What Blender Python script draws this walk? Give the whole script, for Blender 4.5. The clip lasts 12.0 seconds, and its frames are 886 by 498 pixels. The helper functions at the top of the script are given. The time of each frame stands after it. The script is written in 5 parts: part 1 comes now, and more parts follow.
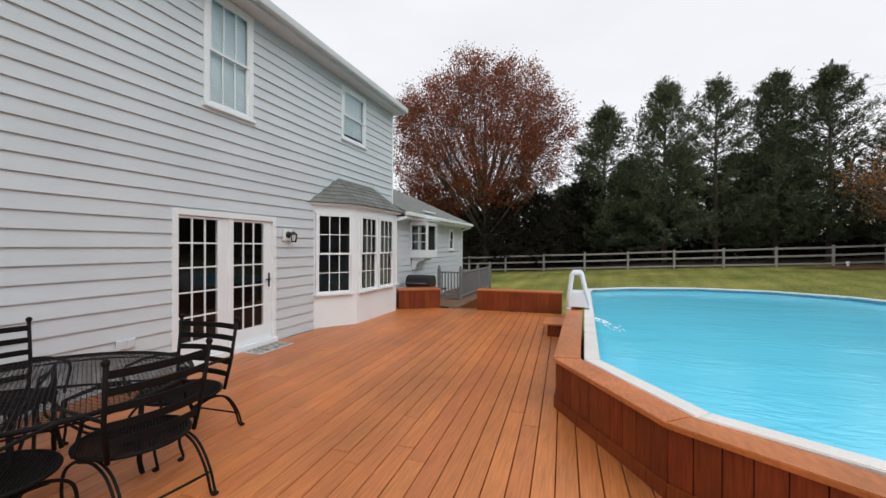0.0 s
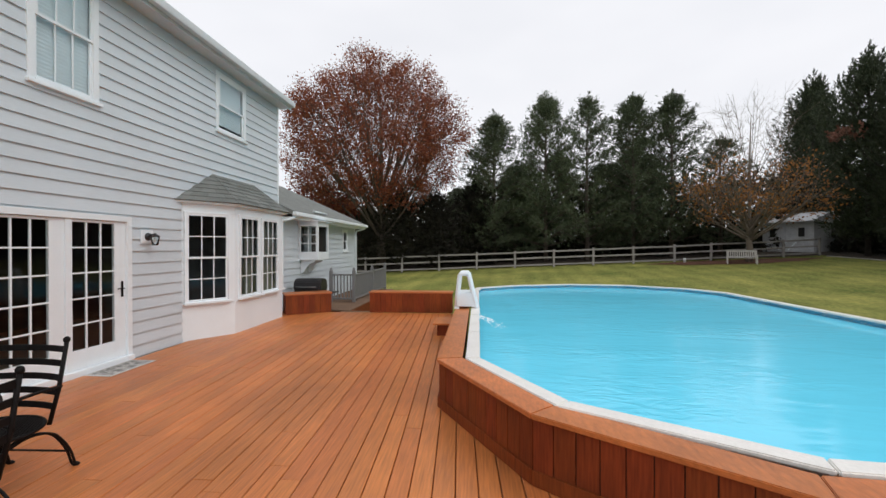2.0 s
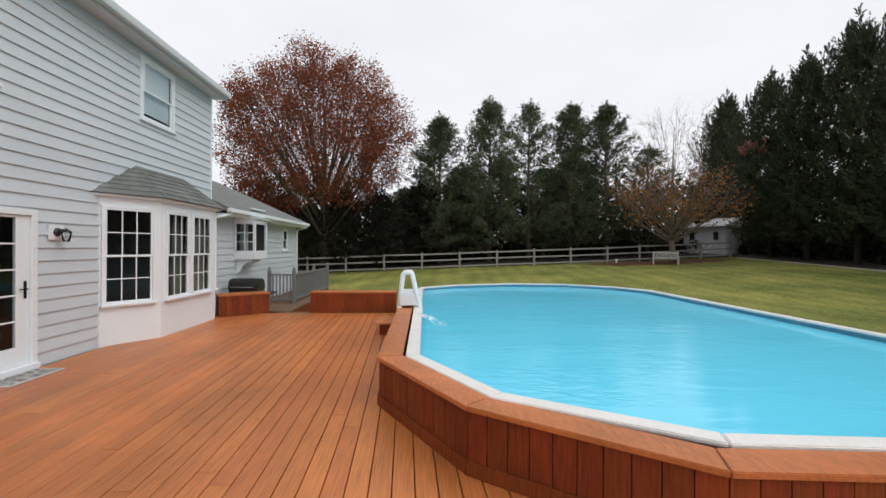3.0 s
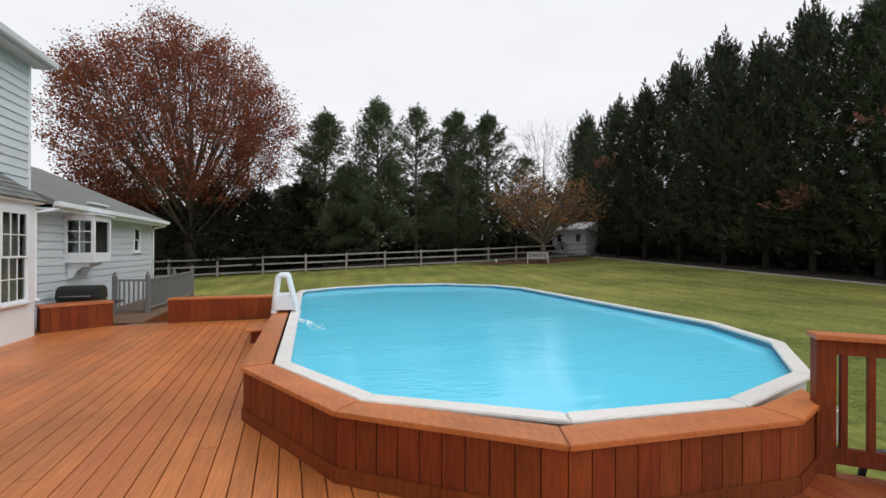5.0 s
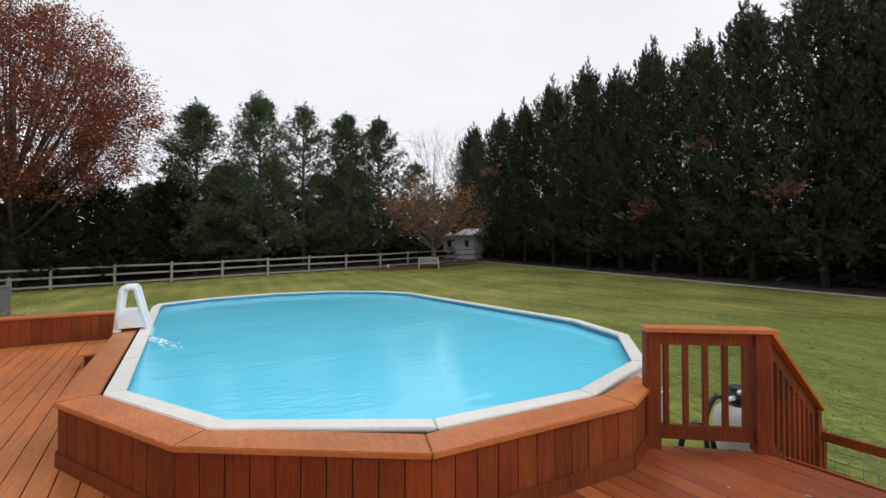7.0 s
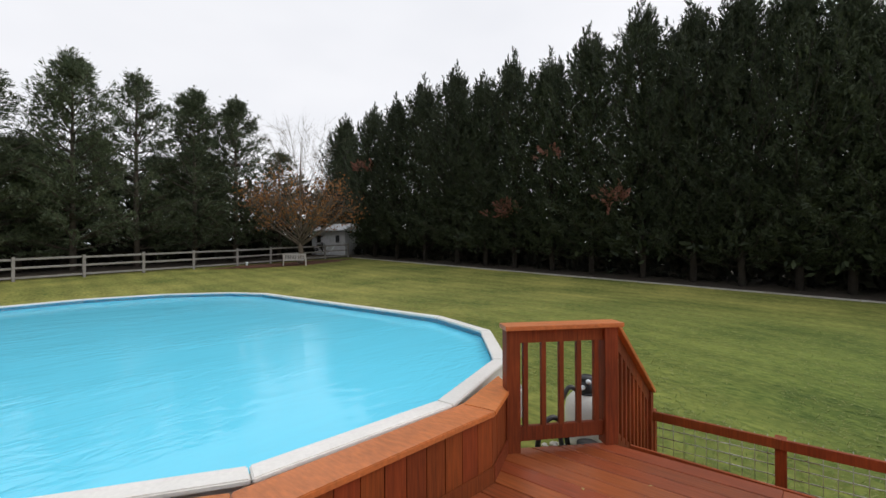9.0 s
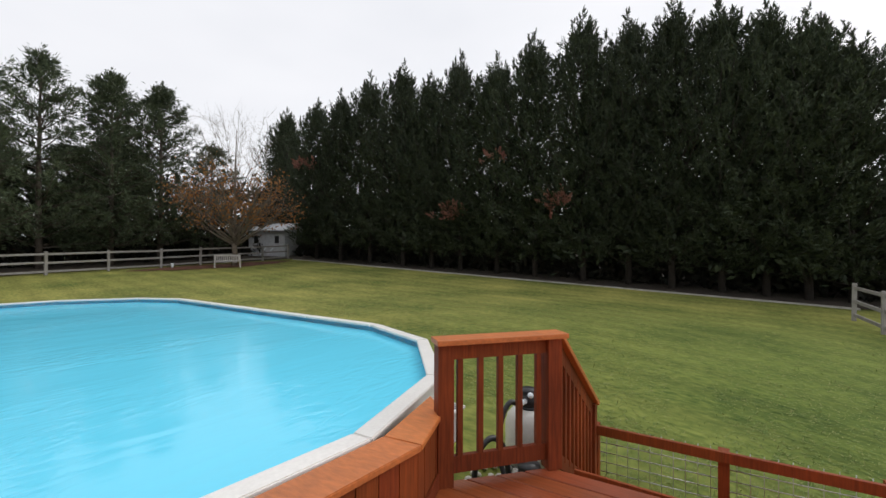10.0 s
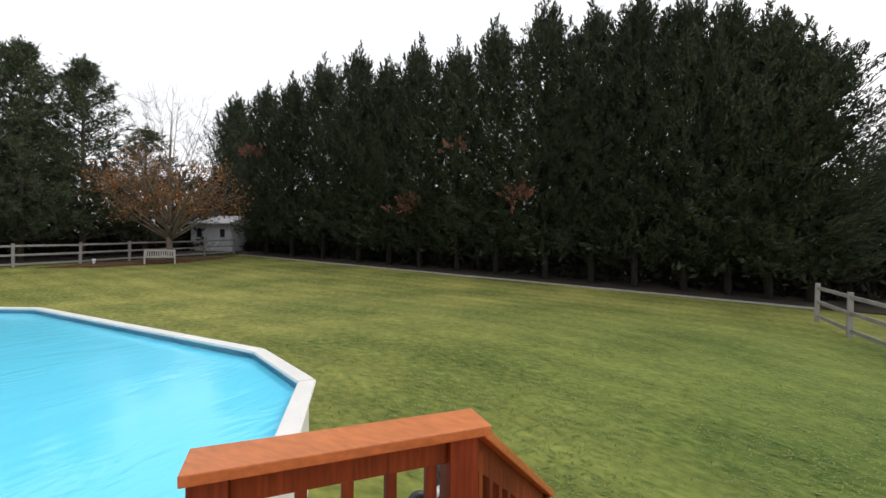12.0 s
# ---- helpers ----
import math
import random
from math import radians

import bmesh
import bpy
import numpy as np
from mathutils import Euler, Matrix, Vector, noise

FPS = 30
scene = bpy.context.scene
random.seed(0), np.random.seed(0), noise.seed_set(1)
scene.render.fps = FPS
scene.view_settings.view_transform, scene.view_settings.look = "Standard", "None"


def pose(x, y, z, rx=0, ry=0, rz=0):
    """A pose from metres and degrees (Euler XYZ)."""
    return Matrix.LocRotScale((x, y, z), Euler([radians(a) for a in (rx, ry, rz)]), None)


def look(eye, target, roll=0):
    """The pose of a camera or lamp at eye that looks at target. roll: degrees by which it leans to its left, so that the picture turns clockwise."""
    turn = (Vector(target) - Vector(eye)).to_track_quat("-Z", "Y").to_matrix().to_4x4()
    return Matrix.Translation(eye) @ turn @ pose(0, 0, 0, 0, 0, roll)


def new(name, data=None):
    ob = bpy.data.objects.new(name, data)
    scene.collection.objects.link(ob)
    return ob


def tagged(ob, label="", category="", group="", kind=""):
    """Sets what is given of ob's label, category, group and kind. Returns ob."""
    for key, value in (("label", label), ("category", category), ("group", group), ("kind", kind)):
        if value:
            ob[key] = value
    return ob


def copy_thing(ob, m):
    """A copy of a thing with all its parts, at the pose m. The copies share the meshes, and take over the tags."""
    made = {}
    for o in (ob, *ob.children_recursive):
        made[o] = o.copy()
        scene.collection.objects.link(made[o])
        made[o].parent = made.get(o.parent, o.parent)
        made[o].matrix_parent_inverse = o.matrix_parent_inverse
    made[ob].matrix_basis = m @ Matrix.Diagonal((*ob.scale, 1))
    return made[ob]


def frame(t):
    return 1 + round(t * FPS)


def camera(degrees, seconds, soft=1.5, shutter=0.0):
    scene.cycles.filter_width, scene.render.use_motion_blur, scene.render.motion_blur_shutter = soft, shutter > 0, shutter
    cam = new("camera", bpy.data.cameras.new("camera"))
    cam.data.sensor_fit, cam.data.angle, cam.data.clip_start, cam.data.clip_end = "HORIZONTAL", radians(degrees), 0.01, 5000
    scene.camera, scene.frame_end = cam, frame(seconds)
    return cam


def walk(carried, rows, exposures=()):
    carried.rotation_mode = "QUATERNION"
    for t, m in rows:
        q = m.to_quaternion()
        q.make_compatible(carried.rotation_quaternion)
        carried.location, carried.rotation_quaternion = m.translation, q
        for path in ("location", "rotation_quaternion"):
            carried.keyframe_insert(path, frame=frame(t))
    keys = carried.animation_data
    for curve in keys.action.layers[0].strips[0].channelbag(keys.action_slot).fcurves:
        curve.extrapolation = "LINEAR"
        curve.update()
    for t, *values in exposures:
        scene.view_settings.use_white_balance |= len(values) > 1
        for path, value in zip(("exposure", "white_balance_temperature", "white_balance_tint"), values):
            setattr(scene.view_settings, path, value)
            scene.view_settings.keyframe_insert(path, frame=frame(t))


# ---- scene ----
cam = camera(93.5, 12.0)
PATH = [
    (0, (5.255, 0.225, 1.688), (4.613, 2.119, 1.677), 0.2),
    (0.5, (5.295, 0.235, 1.693), (4.765, 2.164, 1.685), 0.0),
    (1, (5.337, 0.223, 1.725), (4.926, 2.18, 1.713), 0.1),
    (1.5, (5.351, 0.245, 1.707), (5.064, 2.224, 1.698), -0.0),
    (2, (5.397, 0.282, 1.727), (5.229, 2.275, 1.717), -0.1),
    (2.5, (5.457, 0.249, 1.704), (5.412, 2.248, 1.7), -0.0),
    (3, (5.456, 0.231, 1.704), (5.546, 2.229, 1.697), 0.3),
    (5, (5.605, 0.216, 1.701), (6.212, 2.122, 1.701), 0.2),
    (5.5, (5.637, 0.213, 1.718), (6.368, 2.074, 1.711), 0.1),
    (6, (5.695, 0.205, 1.712), (6.547, 2.014, 1.706), 0.1),
    (6.5, (5.753, 0.204, 1.716), (6.715, 1.958, 1.724), -0.1),
    (7, (5.818, 0.214, 1.71), (6.882, 1.907, 1.736), -0.2),
    (7.5, (5.852, 0.256, 1.709), (7.048, 1.858, 1.734), 0.0),
    (9.5, (6.568, 0.621, 1.691), (8.167, 1.823, 1.701), -0.1),
    (10, (6.829, 0.713, 1.69), (8.496, 1.817, 1.706), 0.2),
    (10.5, (7.162, 0.815, 1.716), (8.868, 1.859, 1.707), -0.2),
    (11, (7.559, 0.883, 1.722), (9.284, 1.895, 1.707), -1.0),
    (11.5, (7.992, 0.946, 1.756), (9.73, 1.934, 1.742), -0.6),
    (12, (8.553, 1.067, 1.758), (10.303, 2.035, 1.751), 0.5),
]
walk(cam, [(t, look(e, g, r)) for t, e, g, r in PATH], exposures=[(0, 0.0), (7.5, 0.0), (10.5, 0.0), (11.25, 0.08), (12, 0.25)])

# ---- world and light: an overcast autumn day ----
world = bpy.data.worlds.new("overcast_sky")
scene.world = world
world.use_nodes = True
wn, wl = world.node_tree.nodes, world.node_tree.links
sky = wn.new("ShaderNodeTexSky")
sky.sky_type, sky.sun_disc = "NISHITA", False
sky.sun_elevation, sky.sun_rotation = radians(38), radians(120)
sky.air_density, sky.dust_density = 1.0, 4.0
sky_bg = wn["Background"]
sky_bg.inputs[1].default_value = 0.10
wl.new(sky.outputs[0], sky_bg.inputs[0])
cloud_bg = wn.new("ShaderNodeBackground")
cl_co = wn.new("ShaderNodeTexCoord")
cl_map = wn.new("ShaderNodeMapping")
cl_map.inputs["Scale"].default_value = (1.2, 1.2, 3.0)
cl_noise = wn.new("ShaderNodeTexNoise")
cl_noise.inputs["Scale"].default_value, cl_noise.inputs["Detail"].default_value = 1.6, 3.0
cl_ramp = wn.new("ShaderNodeValToRGB")
cl_ramp.color_ramp.elements[0].position, cl_ramp.color_ramp.elements[0].color = 0.3, (0.78, 0.79, 0.83, 1)
cl_ramp.color_ramp.elements[1].position, cl_ramp.color_ramp.elements[1].color = 0.75, (0.90, 0.90, 0.93, 1)
wl.new(cl_co.outputs["Generated"], cl_map.inputs[0])
wl.new(cl_map.outputs[0], cl_noise.inputs["Vector"])
wl.new(cl_noise.outputs[0], cl_ramp.inputs[0])
wl.new(cl_ramp.outputs[0], cloud_bg.inputs[0])
cloud_bg.inputs[1].default_value = 1.15
mixer = wn.new("ShaderNodeMixShader")
mixer.inputs[0].default_value = 0.93
wl.new(sky_bg.outputs[0], mixer.inputs[1])
wl.new(cloud_bg.outputs[0], mixer.inputs[2])
wl.new(mixer.outputs[0], wn["World Output"].inputs[0])

sun_data = bpy.data.lights.new("sun", "SUN")
sun_data.energy, sun_data.angle, sun_data.color = 0.9, radians(40), (1.0, 0.97, 0.93)
sun = new("sun", sun_data)
sun.matrix_world = pose(0, 0, 30, 45, 0, 60)


# ---- materials ----
def mat(name, color, rough=0.6, vary=0.15, scale=3.0, fine=40.0, bump=0.15, metal=0.0, stretch=(1, 1, 1), piece=0.0, tint=None, spec=0.5):
    """A surface with broad and fine variation, some relief, and a shade of its own for each piece."""
    m = bpy.data.materials.new(name)
    m.use_nodes = True
    n, l = m.node_tree.nodes, m.node_tree.links
    b = n["Principled BSDF"]
    co, own, shift = n.new("ShaderNodeNewGeometry"), n.new("ShaderNodeObjectInfo"), n.new("ShaderNodeVectorMath")
    mp = n.new("ShaderNodeMapping")
    mp.inputs["Scale"].default_value = stretch
    l.new(co.outputs["Position"], mp.inputs[0])
    shift.operation = "ADD"
    spread = n.new("ShaderNodeMath")
    spread.operation = "MULTIPLY"
    spread.inputs[1].default_value = 37.0 if piece else 0.0
    l.new(own.outputs["Random"], spread.inputs[0])
    l.new(mp.outputs[0], shift.inputs[0])
    l.new(spread.outputs[0], shift.inputs[1])
    broad, grain = n.new("ShaderNodeTexNoise"), n.new("ShaderNodeTexNoise")
    for tex, s, d in ((broad, scale, 4), (grain, fine, 5)):
        tex.inputs["Scale"].default_value, tex.inputs["Detail"].default_value = s, d
    l.new(co.outputs["Position"], broad.inputs["Vector"])
    l.new(shift.outputs[0], grain.inputs["Vector"])
    add = n.new("ShaderNodeMath")
    add.operation = "ADD"
    l.new(broad.outputs[0], add.inputs[0])
    l.new(grain.outputs[0], add.inputs[1])
    rng = n.new("ShaderNodeMapRange")
    rng.inputs["From Min"].default_value, rng.inputs["From Max"].default_value = 0.65, 1.35
    l.new(add.outputs[0], rng.inputs["Value"])
    ramp = n.new("ShaderNodeMix")
    ramp.data_type = "RGBA"
    c0 = [c * (1 - vary) for c in color]
    c1 = tint or [min(1, c * (1 + vary)) for c in color]
    ramp.inputs["A"].default_value, ramp.inputs["B"].default_value = (*c0, 1), (*c1, 1)
    l.new(rng.outputs[0], ramp.inputs["Factor"])
    out = ramp.outputs["Result"]
    if piece:
        info, hsv, pr = n.new("ShaderNodeObjectInfo"), n.new("ShaderNodeHueSaturation"), n.new("ShaderNodeMapRange")
        pr.inputs["To Min"].default_value, pr.inputs["To Max"].default_value = 1 - piece, 1 + piece
        l.new(info.outputs["Random"], pr.inputs["Value"])
        ten, frac, hue = n.new("ShaderNodeMath"), n.new("ShaderNodeMath"), n.new("ShaderNodeMapRange")
        ten.operation, frac.operation = "MULTIPLY", "FRACT"
        ten.inputs[1].default_value = 11.0
        hue.inputs["To Min"].default_value, hue.inputs["To Max"].default_value = 0.5 - piece * 0.025, 0.5 + piece * 0.03
        l.new(info.outputs["Random"], ten.inputs[0])
        l.new(ten.outputs[0], frac.inputs[0])
        l.new(frac.outputs[0], hue.inputs["Value"])
        l.new(hue.outputs[0], hsv.inputs["Hue"])
        l.new(pr.outputs[0], hsv.inputs["Value"])
        l.new(out, hsv.inputs["Color"])
        out = hsv.outputs[0]
    l.new(out, b.inputs["Base Color"])
    b.inputs["Roughness"].default_value, b.inputs["Metallic"].default_value = rough, metal
    b.inputs["Specular IOR Level"].default_value = spec
    if bump:
        bp = n.new("ShaderNodeBump")
        bp.inputs["Strength"].default_value, bp.inputs["Distance"].default_value = bump, 0.01
        l.new(grain.outputs[0], bp.inputs["Height"])
        l.new(bp.outputs[0], b.inputs["Normal"])
    return m


def glass_mat(name, tint=(0.9, 0.95, 0.95)):
    m = bpy.data.materials.new(name)
    m.use_nodes = True
    n, l = m.node_tree.nodes, m.node_tree.links
    n.remove(n["Principled BSDF"])
    tr, gl, fr, mx = n.new("ShaderNodeBsdfTransparent"), n.new("ShaderNodeBsdfGlossy"), n.new("ShaderNodeFresnel"), n.new("ShaderNodeMixShader")
    tr.inputs[0].default_value = (*tint, 1)
    gl.inputs["Roughness"].default_value = 0.015
    fr.inputs[0].default_value = 1.5
    wob, bp = n.new("ShaderNodeTexNoise"), n.new("ShaderNodeBump")
    wob.inputs["Scale"].default_value = 1.5
    bp.inputs["Strength"].default_value, bp.inputs["Distance"].default_value = 0.05, 0.02
    l.new(wob.outputs[0], bp.inputs["Height"])
    l.new(bp.outputs[0], gl.inputs["Normal"])
    l.new(fr.outputs[0], mx.inputs[0])
    l.new(tr.outputs[0], mx.inputs[1])
    l.new(gl.outputs[0], mx.inputs[2])
    l.new(mx.outputs[0], n["Material Output"].inputs[0])
    return m


def leaf_mat(name, colors, rough=0.6, through_light=0.25):
    """Foliage whose clumps differ in shade; each island takes a colour of its own."""
    m = bpy.data.materials.new(name)
    m.use_nodes = True
    n, l = m.node_tree.nodes, m.node_tree.links
    b = n["Principled BSDF"]
    geo, ramp = n.new("ShaderNodeNewGeometry"), n.new("ShaderNodeValToRGB")
    l.new(geo.outputs["Random Per Island"], ramp.inputs[0])
    el = ramp.color_ramp.elements
    while len(el) < len(colors):
        el.new(0.5)
    for i, c in enumerate(colors):
        el[i].position, el[i].color = i / max(1, len(colors) - 1), (*c, 1)
    info, hsv, pr = n.new("ShaderNodeObjectInfo"), n.new("ShaderNodeHueSaturation"), n.new("ShaderNodeMapRange")
    pr.inputs["To Min"].default_value, pr.inputs["To Max"].default_value = 0.85, 1.15
    l.new(info.outputs["Random"], pr.inputs["Value"])
    l.new(pr.outputs[0], hsv.inputs["Value"])
    l.new(ramp.outputs[0], hsv.inputs["Color"])
    l.new(hsv.outputs[0], b.inputs["Base Color"])
    b.inputs["Roughness"].default_value = rough
    tl, mx = n.new("ShaderNodeBsdfTranslucent"), n.new("ShaderNodeMixShader")
    l.new(hsv.outputs[0], tl.inputs[0])
    mx.inputs[0].default_value = through_light
    l.new(b.outputs[0], mx.inputs[1])
    l.new(tl.outputs[0], mx.inputs[2])
    l.new(mx.outputs[0], n["Material Output"].inputs[0])
    return m


WHITE = mat("white_paint", (0.81, 0.865, 0.90), 0.45, 0.04, 2, 60, 0.05)
# white greyed to hold the eave's shade; the mat border uses it too
TRIMG = mat("shade_greyed_white", (0.60, 0.635, 0.655), 0.45, 0.08, 2, 50, 0.05)
DECK_R = mat("dark_red_deck_board", (0.255, 0.062, 0.021), 0.34, 0.40, 0.9, 9, 0.2, stretch=(7, 0.35, 7), piece=0.2)
BARKD = mat("dark_cedar_bark", (0.035, 0.028, 0.023), 0.95, 0.35, 4, 30, 0.6, stretch=(3, 3, 0.6))
SIDING = mat("pale_grey_siding_paint", (0.595, 0.655, 0.70), 0.55, 0.05, 1.2, 25, 0.08, stretch=(1, 0.3, 3), piece=0.03)
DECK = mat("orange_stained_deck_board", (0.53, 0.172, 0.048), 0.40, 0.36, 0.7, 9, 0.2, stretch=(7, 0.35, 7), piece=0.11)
DECK_M = mat("mid_red_orange_deck_board", (0.39, 0.112, 0.034), 0.37, 0.38, 0.8, 9, 0.2, stretch=(7, 0.35, 7), piece=0.13)
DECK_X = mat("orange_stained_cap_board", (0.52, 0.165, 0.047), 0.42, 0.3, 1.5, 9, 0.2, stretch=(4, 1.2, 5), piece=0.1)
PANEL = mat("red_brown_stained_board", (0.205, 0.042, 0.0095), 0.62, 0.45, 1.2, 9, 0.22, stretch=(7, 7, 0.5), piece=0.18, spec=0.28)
SHINGLE = mat("grey_green_shingle", (0.17, 0.18, 0.17), 0.9, 0.25, 3, 90, 0.5, piece=0.15)
RIM = mat("white_resin_rim", (0.83, 0.81, 0.77), 0.4, 0.08, 3, 40, 0.06, piece=0.04)
LINER = mat("blue_pool_liner", (0.05, 0.50, 0.80), 0.5, 0.06, 1.5, 8, 0.05)
BLACK = mat("black_wrought_iron", (0.008, 0.007, 0.007), 0.6, 0.3, 8, 120, 0.2, spec=0.14)
BLACKP = mat("black_plastic", (0.02, 0.02, 0.022), 0.4, 0.2, 5, 60, 0.1)
GREYP = mat("grey_painted_metal", (0.20, 0.20, 0.205), 0.55, 0.1, 5, 60, 0.1)
FENCEW = mat("weathered_fence_wood", (0.29, 0.275, 0.26), 0.85, 0.25, 3, 30, 0.4, stretch=(0.5, 4, 4))
LANDW = mat("dull_brown_landing_wood", (0.17, 0.10, 0.06), 0.9, 0.3, 2, 20, 0.3)
COREW = mat("dark_wood_behind_joints", (0.035, 0.012, 0.006), 0.8, 0.2, 2, 20, 0.1)
BARK = mat("grey_brown_bark", (0.10, 0.08, 0.066), 0.95, 0.35, 4, 30, 0.6, stretch=(3, 3, 0.6))
BARKP = mat("pale_bark", (0.165, 0.135, 0.105), 0.9, 0.25, 4, 30, 0.5, stretch=(3, 3, 0.6))
GLASS = glass_mat("window_glass")
# dark base colour stands in for the gloom of unlit rooms
DARK = mat("unlit_room_dark", (0.10, 0.09, 0.08), 0.9, 0.1, 2, 20, 0)
CURTAIN = mat("grey_curtain_cloth", (0.24, 0.25, 0.22), 0.9, 0.1, 4, 80, 0.1)
MATM = mat("patterned_door_mat", (0.06, 0.055, 0.055), 0.95, 0.7, 11, 24, 0.4, tint=(0.62, 0.60, 0.57))


# ---- building helpers ----
def mesh_of(name, verts, faces, material, smooth=False):
    me = bpy.data.meshes.new(name)
    me.from_pydata([tuple(v) for v in verts], [], faces)
    me.materials.append(material)
    if smooth:
        me.polygons.foreach_set("use_smooth", [True] * len(me.polygons))
    return me


def part(name, bm, material=None, parent=None, label=""):
    """Links a bmesh, or a mesh, as one object under a thing or a part."""
    if isinstance(bm, bpy.types.Mesh):
        me = bm
    else:
        me = bpy.data.meshes.new(name)
        bm.normal_update()
        bm.to_mesh(me)
        bm.free()
        me.materials.append(material)
    ob = new(name, me)
    if parent is not None:
        ob.parent = parent
    if label:
        tagged(ob, label)
    return ob


def thing(name, label, category, x=0, y=0, z=0, turn=0, group="", kind=""):
    ob = new(name)
    ob.empty_display_size = 0.1
    ob.matrix_basis = pose(x, y, z, 0, 0, turn)
    return tagged(ob, label, category, group, kind)


def setting(name, bm, material, label="", category=""):
    return tagged(part(name, bm, material), label, category, kind="structure")


def box(bm, x0, x1, y0, y1, z0, z1, bevel=0.0):
    """Adds a box, its edges rounded by bevel."""
    b = bmesh.new()
    bmesh.ops.create_cube(b, size=1, matrix=Matrix.Translation(((x0 + x1) / 2, (y0 + y1) / 2, (z0 + z1) / 2)) @ Matrix.Diagonal((abs(x1 - x0), abs(y1 - y0), abs(z1 - z0), 1)))
    if bevel:
        bmesh.ops.bevel(b, geom=b.edges[:], offset=bevel, segments=2, affect="EDGES", profile=0.6)
    join(bm, b)
    return bm


def join(bm, b):
    me = bpy.data.meshes.new("tmp")
    b.to_mesh(me)
    b.free()
    bm.from_mesh(me)
    bpy.data.meshes.remove(me)


def boxed(*a, bevel=0.0):
    return box(bmesh.new(), *a, bevel=bevel)


def prism(points, z0, z1, bevel=0.0):
    """A solid over a plan outline."""
    bm = bmesh.new()
    lo = [bm.verts.new((x, y, z0)) for x, y in points]
    hi = [bm.verts.new((x, y, z1)) for x, y in points]
    bm.faces.new(lo[::-1])
    bm.faces.new(hi)
    for i in range(len(points)):
        j = (i + 1) % len(points)
        bm.faces.new((lo[i], lo[j], hi[j], hi[i]))
    bmesh.ops.recalc_face_normals(bm, faces=bm.faces[:])
    if bevel:
        bmesh.ops.bevel(bm, geom=bm.edges[:], offset=bevel, segments=2, affect="EDGES")
    return bm


def tube(points, radii, sides=8, material=None, name="tube"):
    """A round bar along points, as a mesh; radii is one number or one a point."""
    if not hasattr(radii, "__len__"):
        radii = [radii] * len(points)
    v, f = [], []
    tube_into(v, f, points, radii, sides)
    return mesh_of(name, v, f, material, True)


def tube_into(v, f, points, radii, sides):
    base = len(v)
    pts = [Vector(p) for p in points]
    side = None
    for i, p in enumerate(pts):
        d = (pts[min(i + 1, len(pts) - 1)] - pts[max(i - 1, 0)]).normalized()
        if side is None:
            side = d.orthogonal().normalized()
        side = (side - d * side.dot(d)).normalized()
        up = d.cross(side)
        for k in range(sides):
            a = 2 * math.pi * k / sides
            v.append(p + (side * math.cos(a) + up * math.sin(a)) * radii[i])
    for i in range(len(pts) - 1):
        for k in range(sides):
            a, b = base + i * sides + k, base + i * sides + (k + 1) % sides
            f.append((a, b, b + sides, a + sides))
    f.append(tuple(range(base, base + sides))[::-1])
    f.append(tuple(range(base + (len(pts) - 1) * sides, base + len(pts) * sides)))


def bar(a, b, w, h, bevel=0.004):
    """A squared bar from a to b, w wide across and h high, its top edge along the line."""
    a, b = Vector(a), Vector(b)
    d = b - a
    bm = boxed(0, d.length, -w / 2, w / 2, -h, 0, bevel=bevel)
    x = d.normalized()
    y = Vector((0, 0, 1)).cross(x).normalized()
    m = Matrix((x, y, x.cross(y))).transposed().to_4x4()
    bmesh.ops.transform(bm, matrix=Matrix.Translation(a) @ m, verts=bm.verts[:])
    return bm


def sheet(axis, d, a0, a1, z0, z1):
    """One upright pane of glass facing out, in the plane x = d or y = d."""
    if axis == "x":
        v = [(d, a0, z0), (d, a1, z0), (d, a1, z1), (d, a0, z1)]
    else:
        v = [(a0, d, z0), (a1, d, z0), (a1, d, z1), (a0, d, z1)]
    return mesh_of("pane", v, [(0, 1, 2, 3)], GLASS)


# ---- ground ----
def ground_z(x, y):
    """The lawn: nearly level by the pool, then rising gently to the back corner."""
    low = max(0.0, 6.4 - y)
    near = 0.13 + 0.032 * (x - 27.6) + 0.033 * (y - 6.4) - min(0.006 * low * low, 0.06 * low)
    distant = 0.95 + 0.040 * (x - 31.6) + 0.044 * (y - 33.7)
    k = min(1.0, max(0.0, (math.hypot(x - 8, y - 2) - 8) / 14))
    k = k * k * (3 - 2 * k)
    return max(-1.6, min(1.8, near + (distant - near) * k))


def build_ground():
    n = 120
    xs = [-40 + 120 * i / n for i in range(n + 1)]
    ys = [-40 + 120 * i / n for i in range(n + 1)]
    # the sheet runs on level to the horizon beyond the garden
    xs, ys = [-1500, -300] + xs + [300, 1500], [-1500, -300] + ys + [300, 1500]
    v = [(x, y, ground_z(x, y) + 0.03 * noise.noise((x * 0.4, y * 0.4, 0))) for y in ys for x in xs]
    w = len(xs)
    f = [(j * w + i, j * w + i + 1, (j + 1) * w + i + 1, (j + 1) * w + i) for j in range(len(ys) - 1) for i in range(w - 1)]
    return mesh_of("ground", v, f, LAWN, True)


